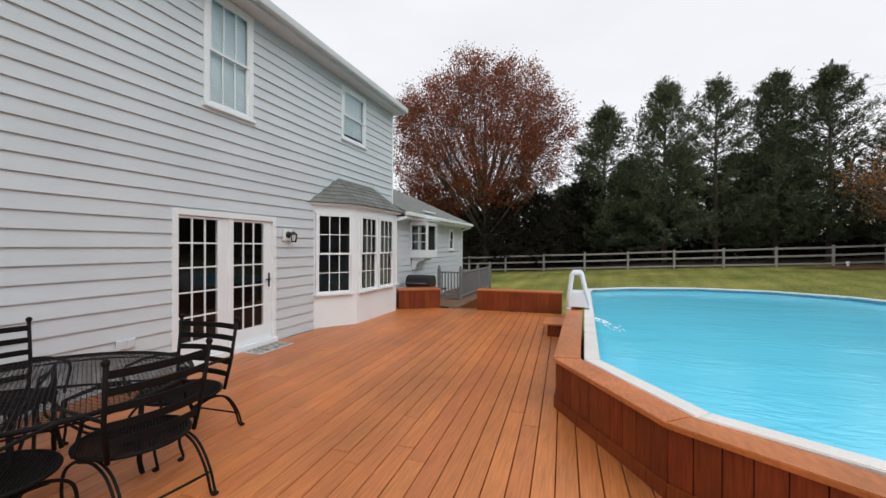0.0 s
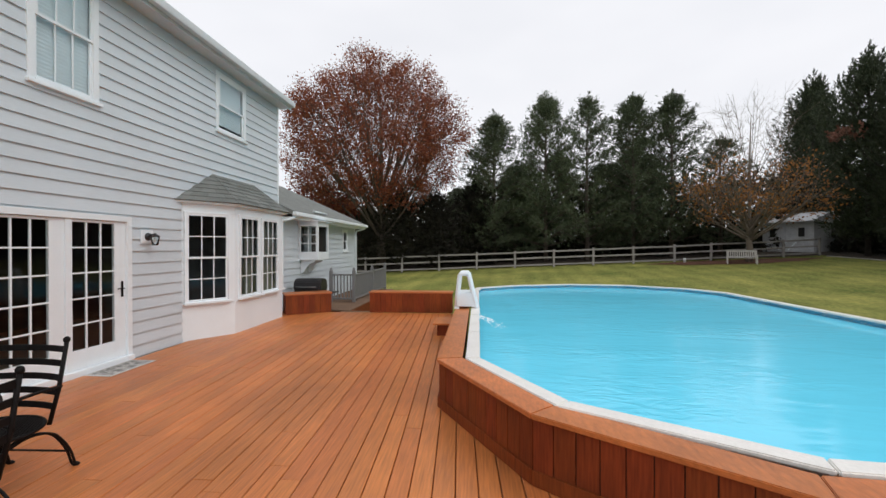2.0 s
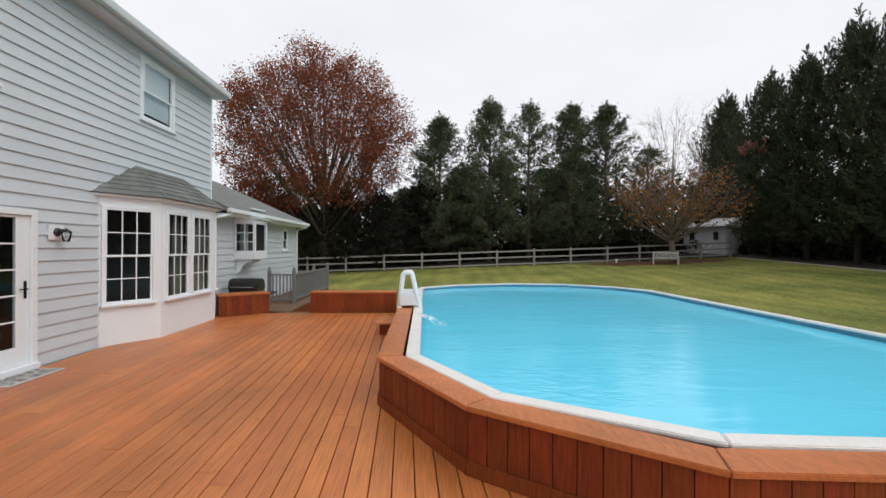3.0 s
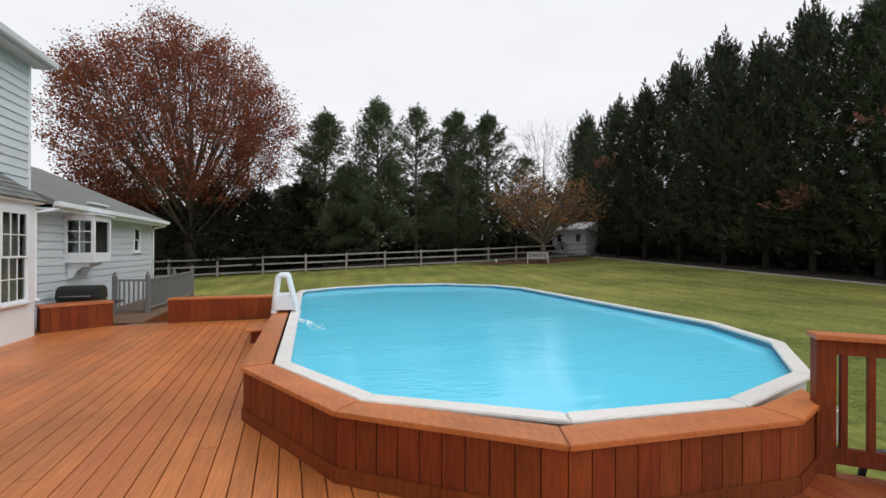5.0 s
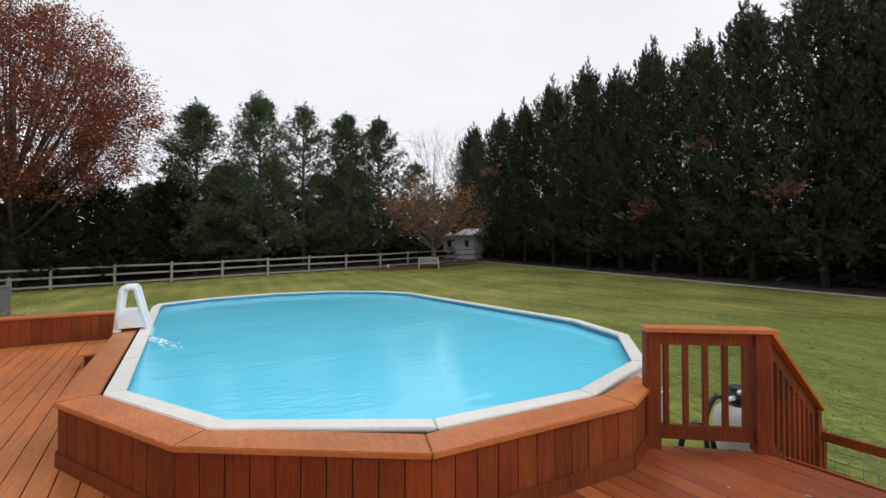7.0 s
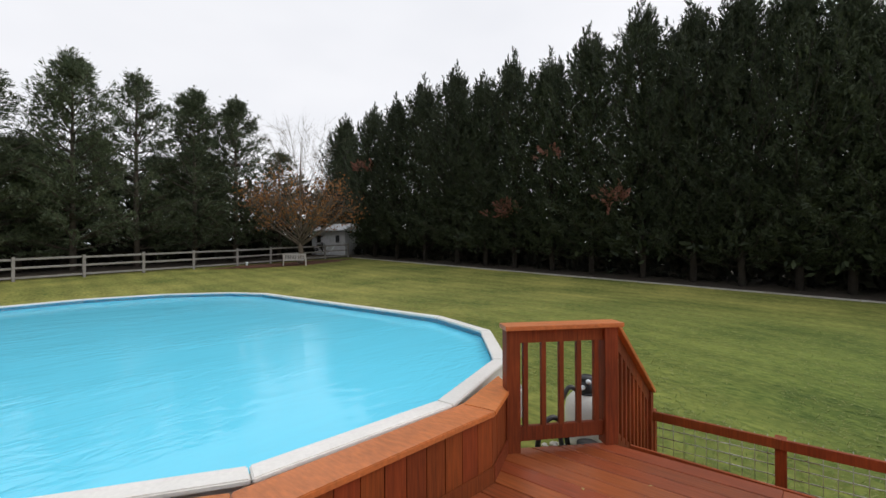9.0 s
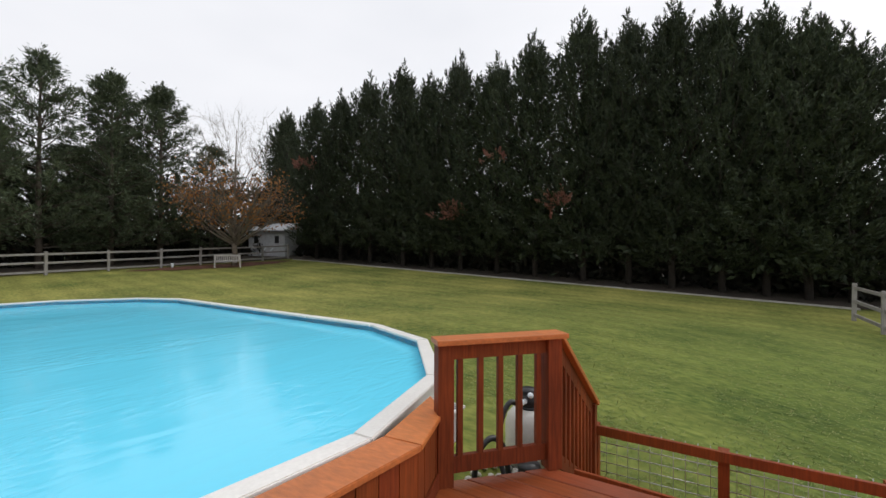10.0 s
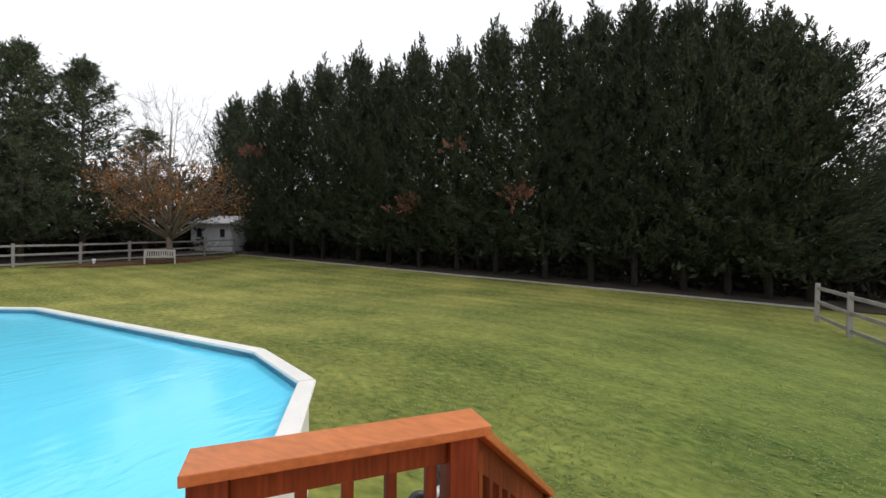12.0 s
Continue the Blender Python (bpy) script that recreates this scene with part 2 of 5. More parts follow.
def lawn_mat():
    """Mown grass: green with yellowed patches and faint mowing stripes."""
    m = mat("mown_lawn", (0.100, 0.166, 0.031), 0.95, 0.40, 0.30, 6.5, 0.12, stretch=(1.6, 0.8, 1), tint=(0.37, 0.345, 0.094), spec=0.2)
    n, l = m.node_tree.nodes, m.node_tree.links
    b = n["Principled BSDF"]
    col = b.inputs["Base Color"].links[0].from_socket
    geo, mp, wave = n.new("ShaderNodeNewGeometry"), n.new("ShaderNodeMapping"), n.new("ShaderNodeTexWave")
    mp.inputs["Rotation"].default_value = (0, 0, 0.08)
    l.new(geo.outputs["Position"], mp.inputs[0])
    l.new(mp.outputs[0], wave.inputs["Vector"])
    wave.inputs["Scale"].default_value, wave.inputs["Distortion"].default_value, wave.inputs["Detail"].default_value = 0.25, 2.6, 3.0
    hv, rg = n.new("ShaderNodeHueSaturation"), n.new("ShaderNodeMapRange")
    rg.inputs["To Min"].default_value, rg.inputs["To Max"].default_value = 0.92, 1.10
    l.new(wave.outputs["Fac"], rg.inputs["Value"])
    l.new(rg.outputs[0], hv.inputs["Value"])
    l.new(col, hv.inputs["Color"])
    # darker, greener lawn colour in the lower part of the garden
    deeper, far_, fade = n.new("ShaderNodeMix"), n.new("ShaderNodeVectorMath"), n.new("ShaderNodeMapRange")
    far_.operation = "DISTANCE"
    far_.inputs[1].default_value = (17, -4, -0.8)
    l.new(geo.outputs["Position"], far_.inputs[0])
    fade.inputs["From Min"].default_value, fade.inputs["From Max"].default_value = 4.0, 14.0
    fade.inputs["To Min"].default_value, fade.inputs["To Max"].default_value = 0.85, 0.0
    l.new(far_.outputs["Value"], fade.inputs["Value"])
    deeper.data_type, deeper.blend_type = "RGBA", "MULTIPLY"
    deeper.inputs["B"].default_value = (0.42, 0.62, 0.44, 1)
    l.new(fade.outputs[0], deeper.inputs["Factor"])
    l.new(hv.outputs[0], deeper.inputs["A"])
    l.new(deeper.outputs["Result"], b.inputs["Base Color"])
    return m


LAWN = lawn_mat()
ground = tagged(new("ground", build_ground()), "green mown lawn with faded yellow patches", "lawn", kind="structure")

# ---- house ----
Y0, Y1 = -6.0, 11.12
STEP = 0.1856
DOOR = (4.34, 6.32, -0.2, 2.20)
WIN_A = (4.83, 5.78, 3.75, 5.47)
WIN_B = (8.44, 9.54, 4.14, 5.38)
BAY = (7.44, 11.04, -0.4, 2.62)


def spans(lo, hi, z0, z1, holes):
    """What is left of lo..hi at that height once the holes are cut out."""
    out = [(lo, hi)]
    for a, b, c, d in holes:
        if c < z1 - 0.02 and d > z0 + 0.02:
            nxt = []
            for p, q in out:
                if p < a:
                    nxt.append((p, min(q, a)))
                if q > b:
                    nxt.append((max(p, b), q))
            out = [(p, q) for p, q in nxt if q - p > 0.02]
    return out


def clapboards(parent, x, lo, hi, courses, holes):
    """Lapped boards, one course between each two heights, notched round the openings."""
    for z, above in zip(courses, courses[1:]):
        top = above + 0.015
        cuts = sorted({z, top, *[c for h in holes for c in h[2:] if z + 0.005 < c < top - 0.005]})
        for c, d in zip(cuts, cuts[1:]):
            xc, xd = (x + 0.036 - 0.026 * (k - z) / (top - z) for k in (c, d))
            for a, b in spans(lo, hi, c, d, [(p, q, c - 1, d + 1) for p, q, r, s in holes if r < d - 0.002 and s > c + 0.002]):
                v = [(xc, a, c), (xc, b, c), (xd, b, d), (xd, a, d), (x + 0.002, a, c), (x + 0.002, b, c), (x + 0.002, b, d), (x + 0.002, a, d)]
                f = [(0, 1, 2, 3), (4, 7, 6, 5), (0, 4, 5, 1), (3, 2, 6, 7), (0, 3, 7, 4), (1, 5, 6, 2)]
                part("plank", mesh_of("plank", v, f, SIDING), None, parent)


def holed_wall(lo, hi, z0, z1, thick, holes):
    """A wall slab in the plane x = 0 with openings right through it."""
    bm = bmesh.new()
    cuts = sorted({z0, z1, *[min(max(c, z0), z1) for h in holes for c in h[2:]]})
    for a, b in zip(cuts, cuts[1:]):
        for p, q in spans(lo, hi, a, b, [h for h in holes if h[2] < b and h[3] > a]):
            box(bm, -thick, 0, p, q, a, b)
    return bm


holes = [DOOR, WIN_A, WIN_B, (7.5, 10.98, 0.3, 2.5)]
wall_main = setting("wall_main", holed_wall(Y0, Y1, -1.5, 5.5, 0.2, holes), SIDING, "pale grey clapboard wall of the two-storey house", "wall")


def sash_window(name, label, width, height, cols, rows, x, y, z, turn, trim=0.09, split=0.5, sill=True):
    """A double-hung window in its own plane: y along the wall, x out of it, origin at the lower left corner of the casing."""
    w = thing(name, label, "window", x, y, z, turn, kind="structure")
    fr = bmesh.new()
    box(fr, -0.02, 0.045, 0, trim, 0, height, 0.006)
    box(fr, -0.02, 0.045, width - trim, width, 0, height, 0.006)
    box(fr, -0.02, 0.047, trim, width - trim, height - trim, height, 0.006)
    box(fr, -0.02, 0.047, trim, width - trim, 0, trim * 0.6, 0.006)
    part("window_frame", fr, WHITE, w)
    if sill:
        part("window_sill", boxed(-0.02, 0.085, -0.02, width + 0.02, -0.03, 0.015, bevel=0.008), WHITE, w)
    lo, hi = trim * 0.6, height - trim
    mid = lo + (hi - lo) * split
    for a, b, depth in ((lo, mid + 0.02, -0.01), (mid - 0.02, hi, 0.012)):
        s = bmesh.new()
        e = 0.035
        box(s, depth, depth + 0.03, trim, trim + e, a, b, 0.003)
        box(s, depth, depth + 0.03, width - trim - e, width - trim, a, b, 0.003)
        box(s, depth, depth + 0.031, trim + e, width - trim - e, a, a + e, 0.003)
        box(s, depth, depth + 0.031, trim + e, width - trim - e, b - e, b, 0.003)
        sash = part("sash", s, WHITE, w)
        gy0, gy1, gz0, gz1 = trim + e, width - trim - e, a + e, b - e
        for i in range(1, cols):
            yy = gy0 + (gy1 - gy0) * i / cols
            part("muntin", boxed(depth + 0.012, depth + 0.026, yy - 0.009, yy + 0.009, gz0, gz1), WHITE, sash)
        for i in range(1, rows):
            zz = gz0 + (gz1 - gz0) * i / rows
            part("muntin", boxed(depth + 0.013, depth + 0.027, gy0, gy1, zz - 0.009, zz + 0.009), WHITE, sash)
        pane = part("pane", sheet("x", depth + 0.010, gy0, gy1, gz0, gz1), None, sash)
        pane.visible_shadow = False
    return w


sash_window("window_1", "white double-hung window on the upper storey, blind brightening its panes", WIN_A[1] - WIN_A[0], WIN_A[3] - WIN_A[2], 3, 1, 0, WIN_A[0], WIN_A[2], 0)
sash_window("window_2", "smaller white double-hung window under the eave", WIN_B[1] - WIN_B[0], WIN_B[3] - WIN_B[2], 1, 1, 0, WIN_B[0], WIN_B[2], 0, split=0.48)


def french_doors():
    d = thing("door_1", "white double french doors with many small panes", "door", 0, DOOR[0], 0, 0, kind="structure")
    w, h = DOOR[1] - DOOR[0], DOOR[3]
    fr = bmesh.new()
    box(fr, -0.05, 0.05, 0, 0.085, 0, h, 0.006)
    box(fr, -0.05, 0.05, w - 0.085, w, 0, h, 0.006)
    box(fr, -0.05, 0.052, 0.085, w - 0.085, h - 0.085, h, 0.006)
    part("door_frame", fr, WHITE, d)
    part("threshold", boxed(-0.05, 0.09, 0, w, -0.01, 0.075, bevel=0.008), WHITE, d)
    part("post", boxed(-0.04, 0.035, w / 2 - 0.045, w / 2 + 0.045, 0.075, h - 0.085, bevel=0.006), WHITE, d)
    for k, (y0, g0, g1, y1) in enumerate(((0.09, 0.11, 0.75, w / 2 - 0.047), (w / 2 + 0.047, 1.04, 1.70, w - 0.09))):
        s = bmesh.new()
        gz0, gz1 = 0.335, 2.075
        box(s, -0.03, 0.015, y0, g0, 0.08, h - 0.09, 0.003)
        box(s, -0.03, 0.015, g1, y1, 0.08, h - 0.09, 0.003)
        box(s, -0.03, 0.0155, g0, g1, 0.08, gz0, 0.003)
        box(s, -0.03, 0.0155, g0, g1, gz1, h - 0.09, 0.003)
        leaf = part("door_leaf", s, WHITE, d)
        for i in range(1, 3):
            yy = g0 + (g1 - g0) * i / 3
            part("muntin", boxed(-0.012, 0.012, yy - 0.011, yy + 0.011, gz0, gz1, bevel=0.003), WHITE, leaf)
        for i in range(1, 5):
            zz = gz0 + (gz1 - gz0) * i / 5
            part("muntin", boxed(-0.011, 0.013, g0, g1, zz - 0.011, zz + 0.011, bevel=0.003), WHITE, leaf)
        pane = part("pane", sheet("x", -0.001, g0, g1, gz0, gz1), None, leaf)
        pane.visible_shadow = False
        if k == 1:
            hb = boxed(0.016, 0.024, y1 - 0.085, y1 - 0.045, 0.98, 1.22, bevel=0.003)
            box(hb, 0.024, 0.06, y1 - 0.073, y1 - 0.057, 1.10, 1.116, 0.003)
            box(hb, 0.048, 0.062, y1 - 0.18, y1 - 0.057, 1.10, 1.118, 0.004)
            part("door_handle", hb, BLACK, leaf, "black lever door handle")


french_doors()

# bay window: outline, base, header, windows, roof
P0, P1, P2, P3 = (0.0, 7.44), (0.548, 8.24), (0.548, 10.25), (0.0, 11.04)
bay = thing("bay_window", "white bay window with three sash windows and shingled roof", "bay window", 0, 0, 0, kind="structure")
part("base", prism([P0, P1, P2, P3], -0.05, 0.66, 0.004), WHITE, bay)
part("header", prism([(0, 7.42), (0.558, 8.23), (0.558, 10.26), (0, 11.06)], 2.38, 2.56, 0.004), WHITE, bay)
part("eave_board", prism([(0, 7.28), (0.66, 8.15), (0.66, 10.34), (0, 11.10)], 2.545, 2.585, 0.006), WHITE, bay)


def bay_roof():
    e = [(0, 7.24), (0.70, 8.12), (0.70, 10.37), (0, 11.11)]
    r0, r1 = (0.0, 8.34), (0.0, 9.86)
    z0, z1 = 2.585, 3.23
    part("roof_deck", mesh_of("roof_deck", [(e[0][0], e[0][1], z0), (e[1][0], e[1][1], z0), (e[2][0], e[2][1], z0), (e[3][0], e[3][1], z0), (0, r0[1], z1), (0, r1[1], z1)],
         [(0, 1, 4), (1, 2, 5, 4), (2, 3, 5), (0, 4, 5, 3), (3, 2, 1, 0)], SHINGLE), None, bay)
    # shingle courses on each of the three slopes
    rows = 7
    for (a, b, c, d) in (((*e[0], z0), (*e[1], z0), (*r0, z1), (*r0, z1)), ((*e[1], z0), (*e[2], z0), (*r1, z1), (*r0, z1)), ((*e[2], z0), (*e[3], z0), (*r1, z1), (*r1, z1))):
        a, b, c, d = map(Vector, (a, b, c, d))
        nrm = (b - a).cross(d - a).normalized()
        if nrm.z < 0:
            nrm = -nrm
        for k in range(rows):
            u0, u1 = k / rows, min(1, (k + 1.12) / rows)
            l0, q0, l1, q1 = a.lerp(d, u0), b.lerp(c, u0), a.lerp(d, u1), b.lerp(c, u1)
            cnt = max(1, round((q0 - l0).length / 0.3))
            off = 0.5 * (k % 2) / cnt
            edges = sorted({0.0, 1.0, *[min(1, max(0, (j + off * cnt) / cnt)) for j in range(cnt + 1)]})
            for s, t in zip(edges, edges[1:]):
                if t - s < 0.02:
                    continue
                g = 0.004 / max(0.05, (q0 - l0).length)
                p = [l0.lerp(q0, s + g), l0.lerp(q0, t - g), l1.lerp(q1, t - g), l1.lerp(q1, s + g)]
                v = [p[0] + nrm * 0.016, p[1] + nrm * 0.016, p[2] + nrm * 0.004, p[3] + nrm * 0.004, p[0] + nrm * 0.001, p[1] + nrm * 0.001]
                part("shingle", mesh_of("shingle", v, [(0, 1, 2, 3), (4, 0, 3), (1, 5, 2), (4, 5, 1, 0)], SHINGLE), None, bay)


bay_roof()


def bay_pillar(a, b, z0, z1, parent, t=0.03):
    d = Vector((b[0] - a[0], b[1] - a[1], 0))
    n = Vector((d.y, -d.x, 0)).normalized() * t
    part("pillar", prism([(a[0], a[1]), (b[0], b[1]), (b[0] - n.x, b[1] - n.y), (a[0] - n.x, a[1] - n.y)], z0, z1), WHITE, parent)


def along(p, q, s):
    return (p[0] + (q[0] - p[0]) * s / math.dist(p, q), p[1] + (q[1] - p[1]) * s / math.dist(p, q))


for p, q, cuts in ((P0, P1, (0.05, 0.86)), (P1, P2, (0.115, 0.895, 0.985, 1.775)), (P2, P3, (0.10, 0.84))):
    full = math.dist(p, q)
    ends = [0, *cuts, full]
    for s, t in zip(ends[::2], ends[1::2]):
        bay_pillar(along(p, q, s), along(p, q, t), 0.66, 2.38, bay, 0.06)
    turn = math.degrees(math.atan2(-(q[0] - p[0]), q[1] - p[1]))
    for s, t in zip(cuts[::2], cuts[1::2]):
        o = along(p, q, s)
        sash_window("window_3", "white sash window of the bay with small panes", t - s, 1.70, 3, 2, o[0], o[1], 0.69, turn, trim=0.04)

# eave, gutter and roof of the main house; the eave trim's grey is painted shade
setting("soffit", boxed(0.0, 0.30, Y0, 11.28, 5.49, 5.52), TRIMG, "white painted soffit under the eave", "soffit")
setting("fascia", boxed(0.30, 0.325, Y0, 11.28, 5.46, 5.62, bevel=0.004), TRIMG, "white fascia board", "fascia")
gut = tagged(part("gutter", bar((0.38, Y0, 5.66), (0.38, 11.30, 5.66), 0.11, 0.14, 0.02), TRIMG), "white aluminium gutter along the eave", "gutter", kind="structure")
roof_main = setting("roof_main", mesh_of("roof", [(0.38, Y0, 5.67), (0.38, 11.30, 5.67), (-4.6, 11.30, 8.3), (-4.6, Y0, 8.3), (-9.6, 11.30, 5.63), (-9.6, Y0, 5.63),
    (0.38, Y0, 5.56), (0.38, 11.30, 5.56), (-9.6, 11.30, 5.56), (-9.6, Y0, 5.56)],
    [(0, 1, 2, 3), (3, 2, 4, 5), (6, 9, 8, 7), (1, 7, 8, 4, 2), (0, 3, 5, 9, 6), (0, 6, 7, 1), (4, 8, 9, 5)], SHINGLE), SHINGLE, "grey shingle roof of the main house", "roof")
setting("corner_board", boxed(-0.06, 0.034, Y1 - 0.05, Y1 + 0.02, -0.3, 5.49, bevel=0.004), WHITE, "white corner board", "trim")
setting("wall_end", boxed(-9.2, -0.2, Y1 - 0.2, Y1, -1.5, 5.6), SIDING, "grey end wall of the house", "wall")
setting("wall_back", boxed(-9.2, -9.0, Y0, Y1 - 0.2, -1.5, 5.6), SIDING, "grey back wall of the house", "wall")
setting("wall_near", boxed(-9.2, -0.2, Y0 - 0.2, Y0, -1.5, 5.6), SIDING, "grey wall of the house", "wall")
# unseen room surfaces, coloured dark so the windows look into gloom
setting("inner_wall", boxed(-4.2, -4.1, Y0, Y1 - 0.2, 0, 5.5), DARK, "wall inside the house, dimness put into its colour", "wall")
setting("inner_floor", boxed(-9.0, -0.2, Y0, Y1 - 0.2, -0.05, 0.02), DARK, "floor inside the house, dimness put into its colour", "floor")
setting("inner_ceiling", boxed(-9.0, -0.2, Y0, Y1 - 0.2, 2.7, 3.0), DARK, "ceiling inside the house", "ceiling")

# wing of one storey
WY0, WY1, WTOP = Y1, 18.15, 2.52
GW = (12.35, 13.30, 1.40, 2.60)
SW = (16.45, 17.05, 1.55, 2.42)
wall_wing = setting("wall_wing", holed_wall(WY0 + 0.02, WY1, -1.5, WTOP + 0.1, 0.2, [GW, SW]), SIDING, "pale grey clapboard wall of the low wing", "wall")
setting("wing_end", boxed(-7, -0.2, WY1 - 0.2, WY1, -1.5, 2.6), SIDING, "grey end wall of the wing", "wall")
setting("wing_corner", boxed(-0.06, 0.034, WY1 - 0.06, WY1 + 0.02, -0.6, WTOP, bevel=0.004), WHITE, "white corner board of the wing", "trim")
setting("wing_back", boxed(-7.2, -7, WY0 + 0.02, WY1, -1.5, 2.6), SIDING, "grey back wall of the wing", "wall")
setting("wing_inner", boxed(-3.2, -3.1, WY0 + 0.02, WY1 - 0.2, -0.1, 2.5), DARK, "wall inside the wing, dimness put into its colour", "wall")
setting("wing_soffit", boxed(0, 0.40, WY0 + 0.03, WY1 + 0.25, 2.52, 2.55), WHITE, "white soffit of the wing", "soffit")
setting("wing_fascia", boxed(0.40, 0.425, WY0 + 0.03, WY1 + 0.25, 2.50, 2.68, bevel=0.004), WHITE, "white fascia of the wing", "fascia")
tagged(part("wing_gutter", bar((0.48, WY0 + 0.0, 2.69), (0.48, WY1 + 0.27, 2.69), 0.11, 0.11, 0.02), WHITE), "white gutter of the wing", "gutter", kind="structure")
setting("roof_wing", mesh_of("roof", [(0.48, WY0 + 0.03, 2.70), (0.48, WY1 + 0.3, 2.70), (-3.4, WY1 + 0.3, 4.45), (-3.4, WY0 + 0.03, 4.45), (-7.4, WY1 + 0.3, 2.70), (-7.4, WY0 + 0.03, 2.70),
    (0.48, WY0 + 0.03, 2.63), (0.48, WY1 + 0.3, 2.63), (-7.4, WY1 + 0.3, 2.63), (-7.4, WY0 + 0.03, 2.63)],
    [(0, 1, 2, 3), (3, 2, 4, 5), (6, 9, 8, 7), (1, 7, 8, 4, 2), (0, 3, 5, 9, 6), (0, 6, 7, 1)], SHINGLE), SHINGLE, "weathered grey shingle roof of the wing", "roof")

# ---- deck, bench and pool ----
BENCH = [(4.975, 11.05), (4.975, 4.76), (5.79, 3.34), (7.10, 2.39), (8.87, 2.24), (9.40, 2.43)]
POOL = [(5.265, 11.9), (5.26, 4.75), (5.985, 3.47), (7.30, 2.65), (8.75, 2.51), (10.12, 2.88), (11.35, 3.94), (11.88, 5.32), (11.86, 11.7), (11.35, 12.75), (10.0, 13.72), (8.3, 13.95), (6.45, 13.4), (5.35, 12.55)]


def bench_y(x):
    """How far a board at x runs before it meets the bench."""
    if x < 4.95:
        return 11.08
    for (xa, ya), (xb, yb) in zip(BENCH[1:], BENCH[2:]):
        if xa <= x <= xb:
            return ya + (yb - ya) * (x - xa) / (xb - xa) + 0.06
    return 2.1


deck = thing("deck", "wide orange-stained wooden deck of long boards", "deck", kind="structure")
setting("deck_frame", prism([(0.05, -5), (10.1, -5), (10.1, 1.6), (9.35, 2.35), (8.9, 2.3), (7.1, 2.5), (5.8, 3.4), (5.0, 4.8), (5.0, 11.05), (0.05, 11.05)], -0.25, -0.045), PANEL, "brown deck framing under the boards", "deck frame")
rng = random.Random(4)
SKEW, PITCH, GAP = -0.045, 0.1637, 0.008
k = -32
while 5.215 + k * PITCH < 10.6:
    x0 = 5.215 + k * PITCH + PITCH / 2
    k += 1
    w = PITCH - GAP
    end = 11.08
    for _ in range(6):
        xe = x0 + SKEW * end
        end = bench_y(xe) if xe < 9.3 else 2.50 - (xe - 9.31) * 0.93
    if x0 < 0.6:
        end = min(end, (x0 + w / 2 - 0.06) / -SKEW)
    start = -5.0
    if x0 - SKEW * 5 > 10.12:
        start = (10.12 - x0) / SKEW
    if end - start < 0.4:
        continue
    cuts = [start]
    p = start + rng.uniform(1.0, 4.8)
    while p < end - 1.0:
        cuts.append(p)
        p += 4.88
    cuts.append(end)
    for a, b in zip(cuts, cuts[1:]):
        mid = (a + b) / 2
        xm = x0 + SKEW * mid
        me = boxed(-w / 2, w / 2, a - mid + 0.002, b - mid - 0.002, -0.038, 0)
        xe = x0 + SKEW * b
        slope = 0.0
        if b == end and xe > 4.9:
            # the end is sawn to the slant of the bench or the railing
            slope = -0.93 if xe > 9.25 else (bench_y(xe + w / 2) - bench_y(xe - w / 2)) / w
        for q in me.verts:
            if q.co.y > 0:
                q.co.y += q.co.x * max(-2.0, min(2.0, slope))
            q.co.x = max(0.04 - xm, q.co.x + SKEW * q.co.y)
            q.co.x = min(10.122 - xm, q.co.x)
        bmesh.ops.bevel(me, geom=[e for e in me.edges if abs(e.verts[0].co.y - e.verts[1].co.y) > 0.3 and e.verts[0].co.z > -0.01 and e.verts[1].co.z > -0.01], offset=0.004, segments=1, affect="EDGES")
        # boards turn darker and redder towards the stairs
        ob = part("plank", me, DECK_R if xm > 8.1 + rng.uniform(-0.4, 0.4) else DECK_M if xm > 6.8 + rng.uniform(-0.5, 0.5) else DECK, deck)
        ob.location = (xm, mid, rng.uniform(-0.002, 0.002))


def offset_line(pts, d):
    """The line moved sideways by d (to its left), mitred."""
    out = []
    for i, p in enumerate(pts):
        p = Vector(p)
        n = []
        for j in (i - 1, i):
            if 0 <= j < len(pts) - 1:
                e = (Vector(pts[j + 1]) - Vector(pts[j])).normalized()
                n.append(Vector((-e.y, e.x)))
        m = sum(n, Vector((0, 0))).normalized()
        out.append(p + m * (d / m.dot(n[0])))
    return out


